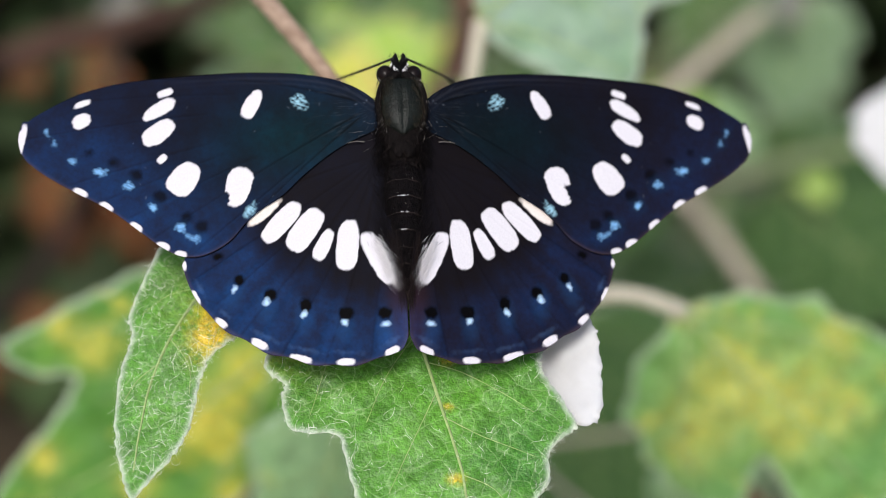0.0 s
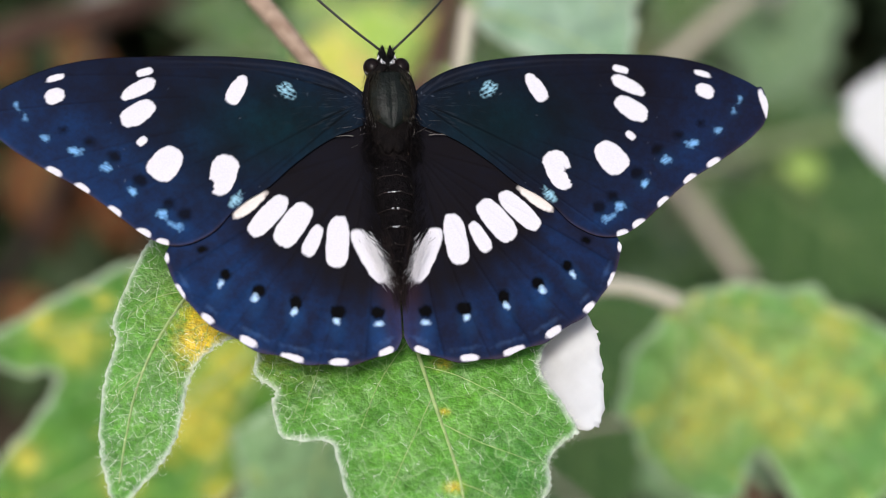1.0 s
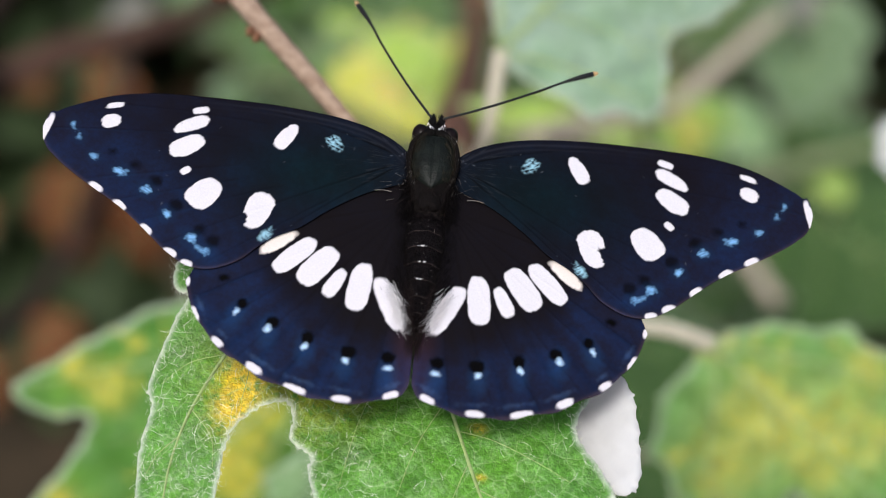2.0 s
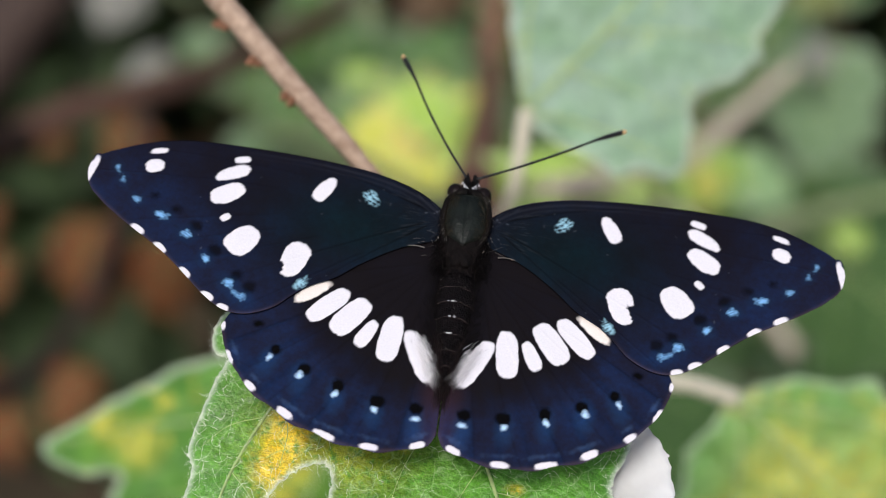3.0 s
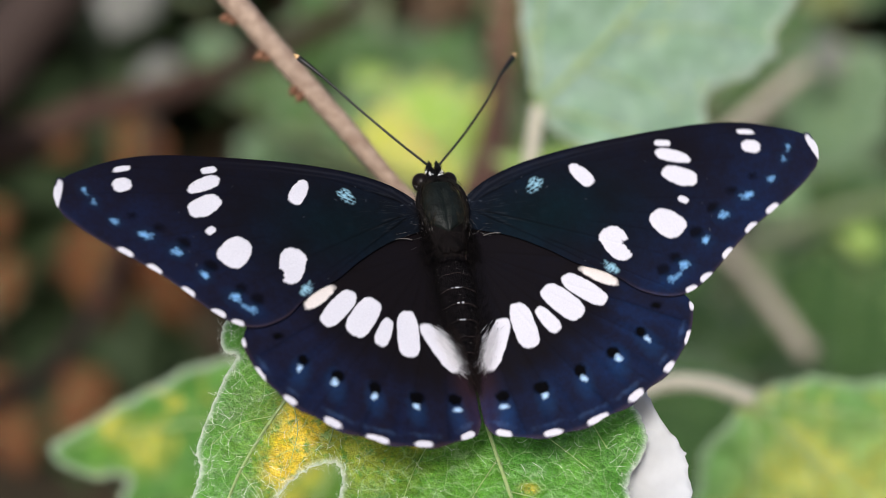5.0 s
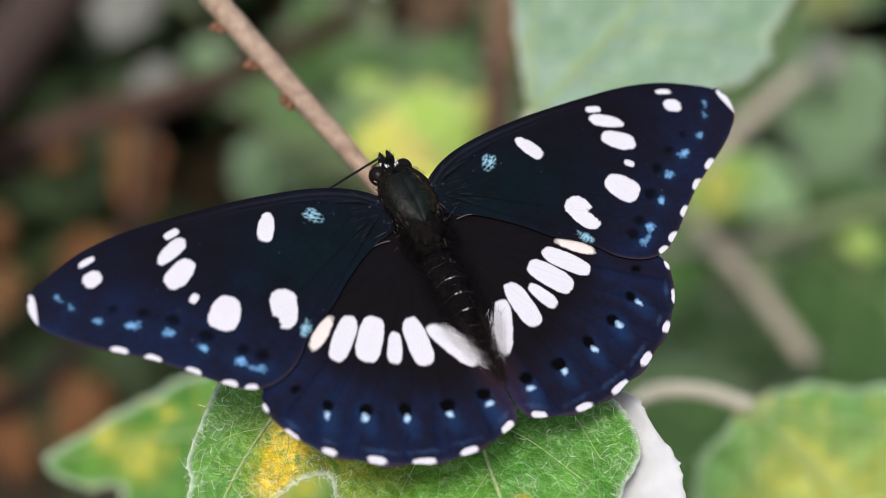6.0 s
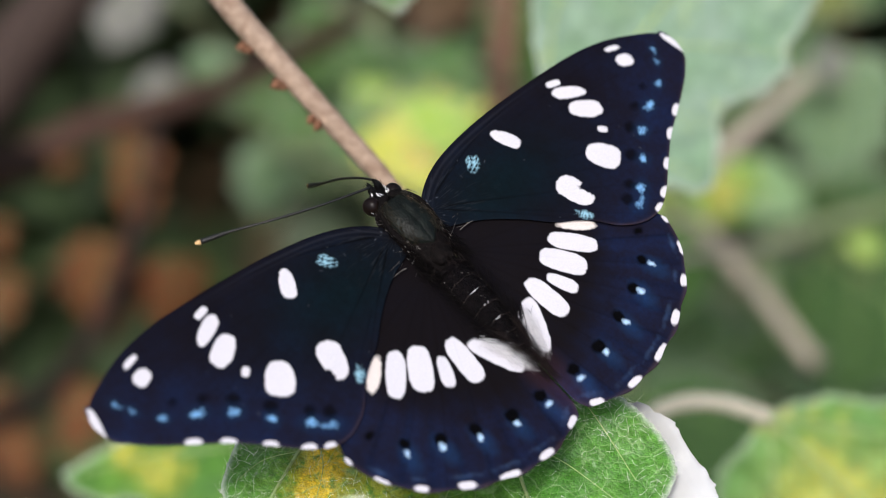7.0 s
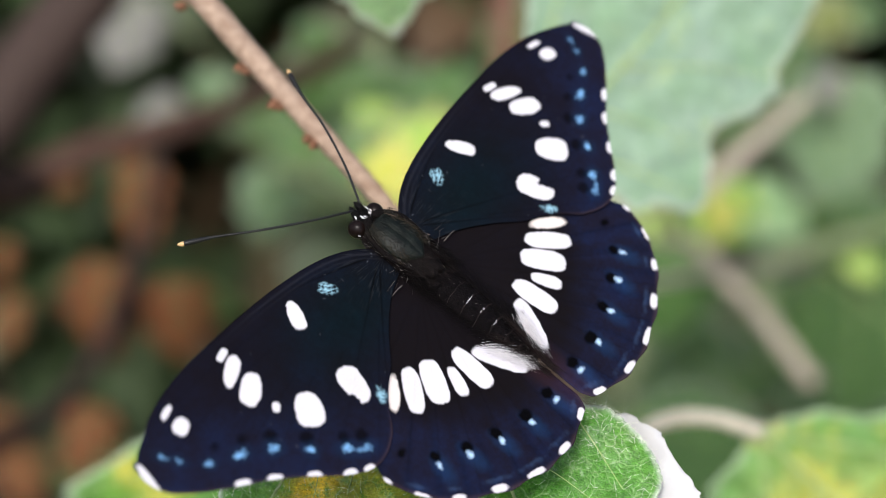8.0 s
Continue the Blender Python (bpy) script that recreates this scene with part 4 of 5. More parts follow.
# Wing plan in units from the body's middle: x outwards, y towards the head.
FORE_EDGE = [(0.7, 4.6), (1.45, 5.0), (2.0, 5.5), (3.0, 6.2), (4.2, 6.78), (6.1, 7.32), (8.1, 7.66), (12, 8.0), (15.9, 8.06), (17.9, 8.05), (19.9, 7.85), (21.9, 7.44), (23.8, 6.66), (25.2, 5.9), (25.85, 5.3), (25.98, 4.62)]
FORE_REAR = [(0.7, 3.2), (1.45, 2.9), (2.4, 2.55), (3.55, 2.1), (6.5, 0.2), (8.1, -1.15), (9.8, -2.15), (10.7, -2.9), (11.6, -3.85), (12.7, -4.52), (14.2, -4.86), (15.2, -4.68), (16.4, -3.95), (18.3, -2.3), (19.8, -1.05), (21.8, 0.25), (23.4, 1.3), (24.9, 2.5), (25.6, 3.3), (25.88, 4.0), (25.98, 4.6)]
HIND_EDGE = [(0.05, -8.9), (0.35, -6.6), (0.75, -3.5), (1.0, -0.5), (1.3, 2.0), (3.5, 2.2), (6, 1.4), (9.6, -0.4), (13.2, -3.2), (14.6, -4.8), (14.98, -5.7)]
HIND_REAR = [(0.05, -11.4), (0.32, -12.0), (1.0, -12.5), (1.9, -12.88), (3.0, -13.1), (4.3, -13.25), (6.0, -13.05), (7.1, -12.8), (8.6, -12.3), (10, -11.7), (10.8, -11.2), (12.2, -10.25), (13.25, -9.2), (14.1, -8.1), (14.6, -7.0), (14.98, -5.8)]
# pattern: middle, half length, half width, turn in degrees
FORE_WHITE = [(9.84, 5.54, 1.09, 0.52, -60, 0.15), (15.77, 6.98, 0.59, 0.25, -18), (16.24, 5.8, 1.23, 0.47, -27, -0.12), (16.3, 4.17, 1.24, 0.69, -30, 0.08), (16.13, 2.23, 0.37, 0.27, -40), (14.68, 0.68, 1.23, 0.95, -50, 0.1), (11.04, -0.25, 1.4, 0.86, -72, -0.15), (21.53, 6.76, 0.54, 0.24, -15), (21.57, 5.52, 0.64, 0.52, -25)]
FORE_FRINGE = [(25.76, 4.5, 1.15, 0.26, -76), (21.76, 0.4, 0.52, 0.24, 32), (20.04, -0.78, 0.52, 0.27, 38), (18.07, -2.4, 0.52, 0.28, 40), (16.28, -3.92, 0.5, 0.28, 30), (15.15, -4.6, 0.42, 0.26, 10)]
FORE_BLUE = [(24.0, 5.02, 0.18, 0.12, 60), (23.47, 4.08, 0.18, 0.12, 60), (22.19, 2.68, 0.18, 0.14, 20), (20.32, 1.73, 0.34, 0.22, 20), (18.46, 0.58, 0.32, 0.26, 20), (16.87, -1.17, 0.26, 0.24, 30), (15.12, -2.76, 0.33, 0.26, 30), (14.21, -3.58, 0.34, 0.22, 20)]
FORE_CYAN = [(6.58, 5.43, 0.62, 0.46, 50), (10.26, -1.94, 0.52, 0.29, -50)]
FORE_DOTS = [(21.1, 3.2, 0.3, 0.26, 0), (19.46, 2.35, 0.36, 0.3, 0), (17.9, 1.25, 0.40, 0.36, 0), (16.4, -0.42, 0.42, 0.40, 0), (14.6, -2.05, 0.42, 0.40, 0), (13.65, -2.85, 0.40, 0.38, 0)]
HIND_WHITE = [(1.9, -6.06, 1.95, 0.62, 66, 0.1), (3.88, -5.03, 1.72, 0.78, 96, -0.05), (5.47, -4.9, 1.1, 0.5, -64, 0.15), (6.7, -3.8, 1.66, 0.86, -54, 0.05), (8.27, -3.15, 1.7, 0.7, -47)]
HIND_PEACH = [(9.42, -2.33, 1.32, 0.44, -38)]
HIND_FRINGE = [(1.16, -12.42, 0.56, 0.3, -28), (4.22, -12.98, 0.7, 0.28, 2), (7.15, -12.57, 0.86, 0.28, 18), (9.9, -11.42, 0.72, 0.32, 28), (12.37, -9.87, 0.5, 0.3, 42), (14.12, -8.0, 0.62, 0.28, 65), (14.86, -5.75, 0.4, 0.22, 85)]
HIND_DOTS = [(1.58, -9.84, 0.46, 0.42, 0), (4.09, -9.7, 0.5, 0.45, 0), (6.76, -8.99, 0.42, 0.5, 0), (9.09, -8.13, 0.42, 0.4, 0), (11.14, -7.0, 0.34, 0.38, 0), (12.59, -5.29, 0.3, 0.28, 0)]
HIND_BLUE = [(1.52, -10.58, 0.2, 0.13, 0), (4.23, -10.31, 0.19, 0.18, 0), (6.92, -9.61, 0.19, 0.19, 0), (9.34, -8.63, 0.17, 0.19, 0), (11.49, -7.65, 0.1, 0.18, 20)]
FORE_VEINS = [(16.5, 8.0), (21.5, 6.9, 9.0), (25.3, 4.6, 10.5), (22.8, 0.9, 11.0), (20.6, -0.5, 10.0), (18.8, -1.9, 8.0), (17.0, -3.4), (14.4, -4.8, 5.5), (11.0, -3.2)]
HIND_VEINS = [(2.6, -13.0), (5.6, -13.1), (8.4, -12.3), (11.2, -10.9), (13.3, -9.1), (14.5, -7.0), (12.0, -2.2)]


def lattice(x, y, cell, seed):
    """Random values on a square net, smoothed between its corners, of about -1 to 1."""
    t = np.random.default_rng(int(seed * 100) % 9973 + 7).uniform(-1, 1, (64, 64))
    u, v = x / cell + 0.37 * y / cell, y / cell - 0.37 * x / cell
    i, j = np.floor(u).astype(int), np.floor(v).astype(int)
    p, q = u - i, v - j
    p, q = p * p * (3 - 2 * p), q * q * (3 - 2 * q)
    a, b = t[i % 64, j % 64], t[(i + 1) % 64, j % 64]
    c, d = t[i % 64, (j + 1) % 64], t[(i + 1) % 64, (j + 1) % 64]
    return (a * (1 - p) + b * p) * (1 - q) + (c * (1 - p) + d * p) * q


def cover(spots, x, y, ragged, soft=0.05, power=2.6):
    """How far each place lies in one of the spots, 0 to 1; a sixth number widens a spot towards its far end."""
    best = np.zeros_like(x)
    rough = 0.7 * lattice(x, y, 0.42, 3.1) + 0.6 * lattice(x, y, 0.19, 5.7)
    for cx, cy, a, b, turn, *more in spots:
        c, s = math.cos(radians(turn)), math.sin(radians(turn))
        u = ((x - cx) * c + (y - cy) * s) / a
        v = (-(x - cx) * s + (y - cy) * c) / (b * (1 + (more[0] if more else 0.0) * np.clip(u, -1.2, 1.2)))
        r = (np.abs(u) ** power + np.abs(v) ** power) ** (1 / power)
        d = (1 - r) * min(a, b) + ragged * rough
        best = np.maximum(best, np.clip(d / soft + 0.5, 0, 1))
    return best


def step_up(lo, hi, v):
    t = np.clip((v - lo) / (hi - lo), 0, 1)
    return t * t * (3 - 2 * t)


def vein_lines(root, ends, x, y, width):
    """Veins from a root to the wing's edge; a third number starts a vein that far out, where it branches from the cell."""
    line = np.zeros_like(x)
    for ex, ey, *start in ends:
        dx, dy = ex - root[0], ey - root[1]
        k = math.hypot(dx, dy)
        along = ((x - root[0]) * dx + (y - root[1]) * dy) / k
        off = ((x - root[0]) * dy - (y - root[1]) * dx) / k + (0.30 + 0.05 * ey) * np.sin(np.pi * np.clip(along / k, 0, 1))
        first = start[0] if start else 0.5
        line = np.maximum(line, np.exp(-((off / width) ** 2)) * step_up(first, first + 1.2, along) * (along < k * 1.02))
    return line


def blend(base, colour, amount):
    return base + (np.array(colour) - base) * amount[:, None]


def from_edge(points, x, y):
    """The distance to a wing's outer edge."""
    xs = np.linspace(points[0][0], points[-1][0], 160)
    ys = hermite(points, xs)
    best = np.full_like(x, 9.0)
    for ex, ey in zip(xs, ys):
        best = np.minimum(best, (x - ex) ** 2 + (y - ey) ** 2)
    return np.sqrt(best)


def specks(x, y, count, seed, box):
    """Single pale scales scattered over the wing."""
    g = np.random.default_rng(seed)
    out = np.zeros_like(x)
    for _ in range(count):
        cx, cy, r = g.uniform(box[0], box[1]), g.uniform(box[2], box[3]), g.uniform(0.025, 0.045)
        w, k = g.uniform(0, 3), g.uniform(1, 3)
        u, v = (x - cx) * math.cos(w) + (y - cy) * math.sin(w), (y - cy) * math.cos(w) - (x - cx) * math.sin(w)
        out = np.maximum(out, g.uniform(0.3, 1) * np.exp(-((u / (r * k)) ** 2 + (v / r) ** 2)))
    return out


def fore_paint(x, y, side):
    n = len(x)
    cloud = lattice(x, y, 2.2, 1.1) + 0.6 * lattice(x, y, 0.8, 2.3)
    scales = lattice(x, y, 0.14, 4.4)
    margin = (x - 15.2) * -0.62 + (y + 4.6) * 0.78
    blue = np.exp(-((np.maximum(margin, 0) / 4.6) ** 2))
    teal = np.exp(-(((x - 7) / 6) ** 2 + ((y - 3) / 3.5) ** 2))
    col = np.tile(np.array([0.0060, 0.0043, 0.0047]), (n, 1))
    col = blend(col, (0.0092, 0.0060, 0.0064), blue)
    col = blend(col, (0.0026, 0.0046, 0.0052), teal * 0.9)
    veins = vein_lines((1.6, 4.6), FORE_VEINS, x, y, 0.08)
    root = np.exp(-(np.hypot(x - 1.6, y - 4.6) / 6.0) ** 2)
    col *= (1 - (0.12 + 0.5 * root) * veins)[:, None]
    dots = cover(FORE_DOTS, x, y, 0.10, 0.3) * 0.8
    col = blend(col, (0.0016, 0.0015, 0.0022), dots)
    halo = cover([(a, b, c * 1.9, d * 1.9, e) for a, b, c, d, e in FORE_BLUE], x, y, 0.12, 0.8, 2.0)
    col = blend(col, (0.008, 0.034, 0.085), halo * 0.35)
    rows = lattice((x * 0.87 + y * 0.5) * 0.28, y * 0.87 - x * 0.5, 0.085, 9.2)
    col = blend(col, (0.19, 0.40, 0.66), cover(FORE_BLUE, x, y, 0.17, 0.22, 2.2) * np.clip(0.85 + 0.5 * rows, 0, 1))
    col = blend(col, (0.30, 0.53, 0.63), cover(FORE_CYAN, x, y, 0.12, 0.20, 2.2) * np.clip(0.62 + 0.7 * rows + 0.6 * scales, 0, 1))
    spread = np.hypot(x - 1.2, y - 4.4)
    ray = lattice(np.arctan2(y - 4.4, x - 1.2) * 9.0, spread * 0.45, 0.33, 5.9) + 0.7 * lattice(np.arctan2(y - 4.4, x - 1.2) * 22.0, spread * 0.6, 0.33, 2.9)
    col = blend(col, (0.055, 0.060, 0.066), step_up(0.35, 1.15, ray) * 0.36 * np.exp(-((spread / 3.6) ** 2)))
    front = from_edge(FORE_EDGE, x, y)
    col = blend(col, (0.020, 0.020, 0.025), 0.6 * (np.exp(-(((front - 0.42) / 0.09) ** 2)) + 0.5 * np.exp(-(((front - 0.78) / 0.07) ** 2))) * step_up(19, 6, x))
    white = cover(FORE_WHITE, x, y, 0.045)
    bite = cover([(12.05, -0.62, 0.42, 0.62, 25) if side > 0 else (12.0, -0.98, 0.30, 0.42, 20), (17.35, 5.75, 0.3, 0.16, -30)], x, y, 0.16, 0.08)
    white *= 1 - bite
    fringe = cover(FORE_FRINGE, x, y, 0.03, 0.06)
    col = blend(col, (0.05, 0.030, 0.024), np.exp(-((from_edge(FORE_REAR, x, y) / 0.14) ** 2)) * 0.8 * step_up(10, 12.5, x))
    flecks = np.maximum(specks(x, y, 14, 3, (2, 20, -2, 7.5)) * 0.22, specks(x, y, 9, 19, (1.2, 3.2, 3.2, 6.2)) * 0.4)
    col = blend(col, (0.30, 0.34, 0.40), flecks * (1 - white))
    white = np.maximum(white, fringe)
    col = blend(col, (0.71, 0.685, 0.715), white)
    sheen = (0.21 + 0.80 * blue + 0.30 * teal) * (1 - white) * (1 - dots) * (1 - (0.1 + 0.6 * root) * veins) * np.clip(1 + 0.22 * cloud + 0.10 * scales, 0.3, 1.6)
    return col, sheen, veins, teal


def hind_paint(x, y):
    n = len(x)
    cloud = lattice(x, y, 1.8, 7.1) + 0.6 * lattice(x, y, 0.7, 8.3)
    scales = lattice(x, y, 0.14, 6.4)
    r = np.hypot(x - 1.0, (y - 2.0) * 0.93)
    blue = step_up(8.9, 12.6, r + 0.25 * cloud)
    col = np.tile(np.array([0.0062, 0.0046, 0.0047]), (n, 1))
    col = blend(col, (0.0094, 0.0062, 0.0070), blue)
    inner = np.exp(-((np.maximum(x - 0.4, 0) / 0.9) ** 2)) * step_up(-6.5, -8.5, y)
    col = blend(col, (0.030, 0.014, 0.016), inner * 0.8)
    veins = vein_lines((1.4, 1.2), HIND_VEINS, x, y, 0.09)
    col *= (1 - 0.15 * veins)[:, None]
    angle = np.degrees(np.arctan2(x - 1.4, 1.2 - y)) * 0.13
    fold = np.exp(-(((np.abs(angle % 1.0 - 0.5)) / 0.12) ** 2)) * blue
    col *= (1 - 0.25 * fold)[:, None]
    dots = cover(HIND_DOTS, x, y, 0.09, 0.22, 2.2)
    halo = cover([(a, b - 0.25, 0.40, 0.75, e) for a, b, c, d, e in HIND_BLUE], x, y, 0.10, 0.9, 2.0)
    col = blend(col, (0.014, 0.050, 0.130), halo * 0.5)
    col = blend(col, (0.0010, 0.0010, 0.0016), dots)
    col = blend(col, (0.48, 0.68, 0.90), cover(HIND_BLUE, x, y, 0.12, 0.24, 2.2) * 0.95)
    arcs = cover([(a - 0.02 * a, b + 0.62, c * 0.75, 0.12, e) for a, b, c, d, e in HIND_FRINGE[:6]], x, y, 0.12, 0.30, 2.0)
    col = blend(col, (0.07, 0.13, 0.26), arcs * 0.3)
    rim = np.exp(-((from_edge(HIND_REAR, x, y) / 0.18) ** 2))
    col = blend(col, (0.05, 0.030, 0.024), rim * 0.8)
    white = cover([(a, b, c, d * 0.95, *e) for a, b, c, d, *e in HIND_WHITE], x, y, 0.03, 0.05, 2.9)
    fringe = cover([(a, b, c * 0.88, d * 0.80, e) for a, b, c, d, e in HIND_FRINGE], x, y, 0.04, 0.06)
    peach = cover(HIND_PEACH, x, y, 0.05, 0.10, 2.4)
    col = blend(col, (0.80, 0.72, 0.66), peach)
    white = np.maximum(white, fringe)
    col = blend(col, (0.71, 0.685, 0.715), white)
    streak = 0.5 + 0.5 * np.sin(angle * 2 * np.pi + 0.6 * cloud)
    sheen = (0.075 + 0.9 * blue) * (1 - np.maximum(white, peach)) * (1 - dots) * (1 - 0.2 * veins) * np.clip(0.85 + 0.22 * cloud + 0.10 * scales + 0.30 * streak, 0.3, 1.7)
    return col, sheen, veins, np.zeros(n)


def wing_mesh(name, edge, rear, nx, ny, paint, side, pivot, lift, scallop=0.0):
    """A wing as a thin closed sheet between its front and rear edges, coloured scale by scale."""
    x0, x1 = max(edge[0][0], rear[0][0]), min(edge[-1][0], rear[-1][0])
    u = np.linspace(0, 1, nx)
    u = np.where(u > 0.8, 0.8 + 0.2 * np.sin((u - 0.8) / 0.2 * np.pi / 2), u)
    xs = x0 + (x1 - x0) * u
    top, low = hermite(edge, xs), hermite(rear, xs)
    if scallop:
        low = low + scallop * np.cos(xs * 2 * np.pi / 2.9 + 1.9) * np.clip((x1 - xs) / 2, 0, 1)
    v = np.linspace(0, 1, ny)
    X = np.repeat(xs, ny)
    Y = (low[:, None] + (top - low)[:, None] * v).ravel()
    col, sheen, veins, teal = paint(X, Y)
    Z = lift + 0.05 * waves(X * 0.25, Y * 0.25, 2.0) + 0.012 * veins
    flat = np.c_[(X - pivot[0]) * side, Y - pivot[1]]
    n = nx * ny
    verts = np.r_[np.c_[flat, Z], np.c_[flat, Z - 0.05]] * BM
    i, j = np.meshgrid(np.arange(nx - 1), np.arange(ny - 1), indexing="ij")
    a = (i * ny + j).ravel()
    quads = np.c_[a, a + ny, a + ny + 1, a + 1]
    if side < 0:
        quads = quads[:, ::-1]
    border = np.r_[np.arange(0, ny), np.arange(1, nx) * ny + ny - 1, np.arange(ny - 2, -1, -1) + (nx - 1) * ny, np.arange(nx - 2, 0, -1) * ny]
    nxt = np.roll(border, -1)
    wall = np.c_[border, nxt, nxt + n, border + n]
    faces = np.r_[quads, quads[:, ::-1] + n, wall if side > 0 else wall[:, ::-1]]
    mesh = bpy.data.meshes.new(name)
    mesh.vertices.add(2 * n)
    mesh.vertices.foreach_set("co", verts.ravel().astype(np.float32))
    mesh.loops.add(faces.size)
    mesh.loops.foreach_set("vertex_index", faces.ravel().astype(np.int32))
    mesh.polygons.add(len(faces))
    mesh.polygons.foreach_set("loop_start", np.arange(0, faces.size, 4, dtype=np.int32))
    mesh.update(calc_edges=True)
    rgba = np.c_[np.r_[col, col * 0.8], np.ones(2 * n)]
    layer = mesh.attributes.new("tint", "FLOAT_COLOR", "POINT")
    layer.data.foreach_set("color", rgba.ravel().astype(np.float32))
    for name, value in (("sheen", np.r_[sheen, sheen * 0]), ("teal", np.r_[teal, teal])):
        gl = mesh.attributes.new(name, "FLOAT", "POINT")
        gl.data.foreach_set("value", value.astype(np.float32))
    return smooth(mesh)


def hairs(roots, ways, length, width, seed, droop=0.0):
    """Fine hairs in one mesh; roots and ways are Vectors in millimetres."""
    g = np.random.default_rng(seed)
    verts, faces = [], []
    for a, d in zip(roots, ways):
        k = length * g.uniform(0.6, 1.25)
        d = (Vector(d).normalized() + Vector(g.normal(0, 0.16, 3))).normalized()
        s = d.cross(Vector(g.normal(0, 1, 3))).normalized() * width
        m, e = a + d * k * 0.55, a + d * k + Vector((0, 0, -droop * k))
        i = len(verts)
        verts += [(a - s) * BM, (a + s) * BM, (m + s * 0.8) * BM, (m - s * 0.8) * BM, e * BM]
        faces += [(i, i + 1, i + 2, i + 3), (i + 3, i + 2, i + 4)]
    mesh = bpy.data.meshes.new("hairs")
    mesh.from_pydata(verts, [], faces)
    return mesh


HINGE_X, HINGE_Z = 1.3, 0.8
PIVOT = (1.8, -2.4)
butterfly = tagged(new("butterfly"), "blue-black butterfly with white spots, wings spread on a leaf", "butterfly")
butterfly.empty_display_size = 0.005
wings = {}
for side in (1, -1):
    fore = part("forewing", wing_mesh("forewing", FORE_EDGE, FORE_REAR, 400, 180, lambda x, y: fore_paint(x, y, side), side, PIVOT, 0.14), WING, butterfly, "blue-black forewing with white spots and a white-edged tip")
    hind = part("hindwing", wing_mesh("hindwing", HIND_EDGE, HIND_REAR, 250, 220, hind_paint, side, (HINGE_X, 0.0), -0.10, 0.10), WING, butterfly, "blue-black hindwing with a white band and scalloped edge")
    wings[side] = (fore, hind)
    bristle = [Vector((side * (x - HINGE_X), y, z)) * BM for x, y, z in ((2.5, 2.03, 0.22), (2.9, 2.06, 0.27), (3.3, 2.05, 0.28), (3.65, 2.01, 0.25))]
    part("root_bristle", tube(bend(bristle, 4), [v * BM for v in np.linspace(0.045, 0.018, 13)], 6), HAIR_PALE, hind, "pale bristle at the wing root")
    g = np.random.default_rng(21 + side)
    roots, ways = [], []
    for _ in range(520):
        t = g.uniform(0, 1)
        roots.append(Vector((side * (1.05 + 0.95 * t + g.normal(0, 0.22) - HINGE_X), -7.2 + 2.3 * t + g.normal(0, 0.3), 0.04)))
        ways.append(Vector((-side * 0.50, -0.80, 0.20)))
    tagged(part("white_hair", hairs(roots, ways, 1.0, 0.008, 5), WHITE_SCALE, hind, "white hair tuft beside the abdomen"), kind="stuff")
    roots, ways = [], []
    for _ in range(900):
        t = g.uniform(0, 1)
        roots.append(Vector((side * (g.normal(0.1, 0.45)), 1.4 - 6.4 * t, 0.05)))
        ways.append(Vector((-side * 0.55, -0.9, 0.22)))
    tagged(part("dark_hair", hairs(roots, ways, 0.7, 0.009, 6, 0.15), HAIR_BLACK, hind, "dark hairs along the inner edge"), kind="stuff")
    roots, ways = [], []
    for _ in range(260):
        t = g.uniform(0, 1)
        roots.append(Vector((side * (0.95 - 0.75 * t + g.normal(0, 0.16) - HINGE_X), -4.2 - 4.6 * t, 0.05)))
        ways.append(Vector((-side * 0.15, -0.95, 0.16)))
    tagged(part("brown_hair", hairs(roots, ways, 1.5, 0.012, 16), HAIR_BROWN, hind, "reddish brown hairs along the inner edge"), kind="stuff")

# body
def mound(xs, ys, height, groove=0.0, power=2.2):
    """A low shield on the back: half widths xs along ys, arched, with a furrow down its middle."""
    n, k = 22, 17
    span = np.linspace(ys[0], ys[-1], n)
    half = np.interp(span, ys, xs)
    bm = bmesh.new()
    rows = []
    for y, w in zip(span, half):
        e = math.sin(math.pi * (y - ys[0]) / (ys[-1] - ys[0])) ** 0.5 if ys[0] < y < ys[-1] else 0.0
        row = []
        for u in np.linspace(-1, 1, k):
            z = height * (0.35 + 0.65 * e) * (1 - abs(u) ** power) ** 0.6 - groove * math.exp(-(u / 0.14) ** 2) * e + 0.010 * math.sin(5 * u + 2.3 * y)
            row.append(bm.verts.new(Vector((u * w, y, z)) * BM))
        rows.append(row)
    for a, b in zip(rows, rows[1:]):
        for i in range(k - 1):
            bm.faces.new((a[i], b[i], b[i + 1], a[i + 1]))
    edge = rows[0] + [r[-1] for r in rows[1:-1]] + rows[-1][::-1] + [r[0] for r in rows[-2:0:-1]]
    foot = [bm.verts.new(v.co + Vector((0, 0, -0.45 * BM))) for v in edge]
    for i in range(len(edge)):
        bm.faces.new((edge[i - 1], edge[i], foot[i], foot[i - 1]))
    bm.faces.new(foot)
    bmesh.ops.recalc_face_normals(bm, faces=bm.faces)
    return bm


def tufts(name, count, place, length, width, seed, material, parent, label=""):
    """Hairs whose roots and directions come from place(random generator)."""
    g = np.random.default_rng(seed)
    pairs = [place(g) for _ in range(count)]
    return tagged(part(name, hairs([p[0] for p in pairs], [p[1] for p in pairs], length, width, seed + 1), material, parent, label), kind="stuff")


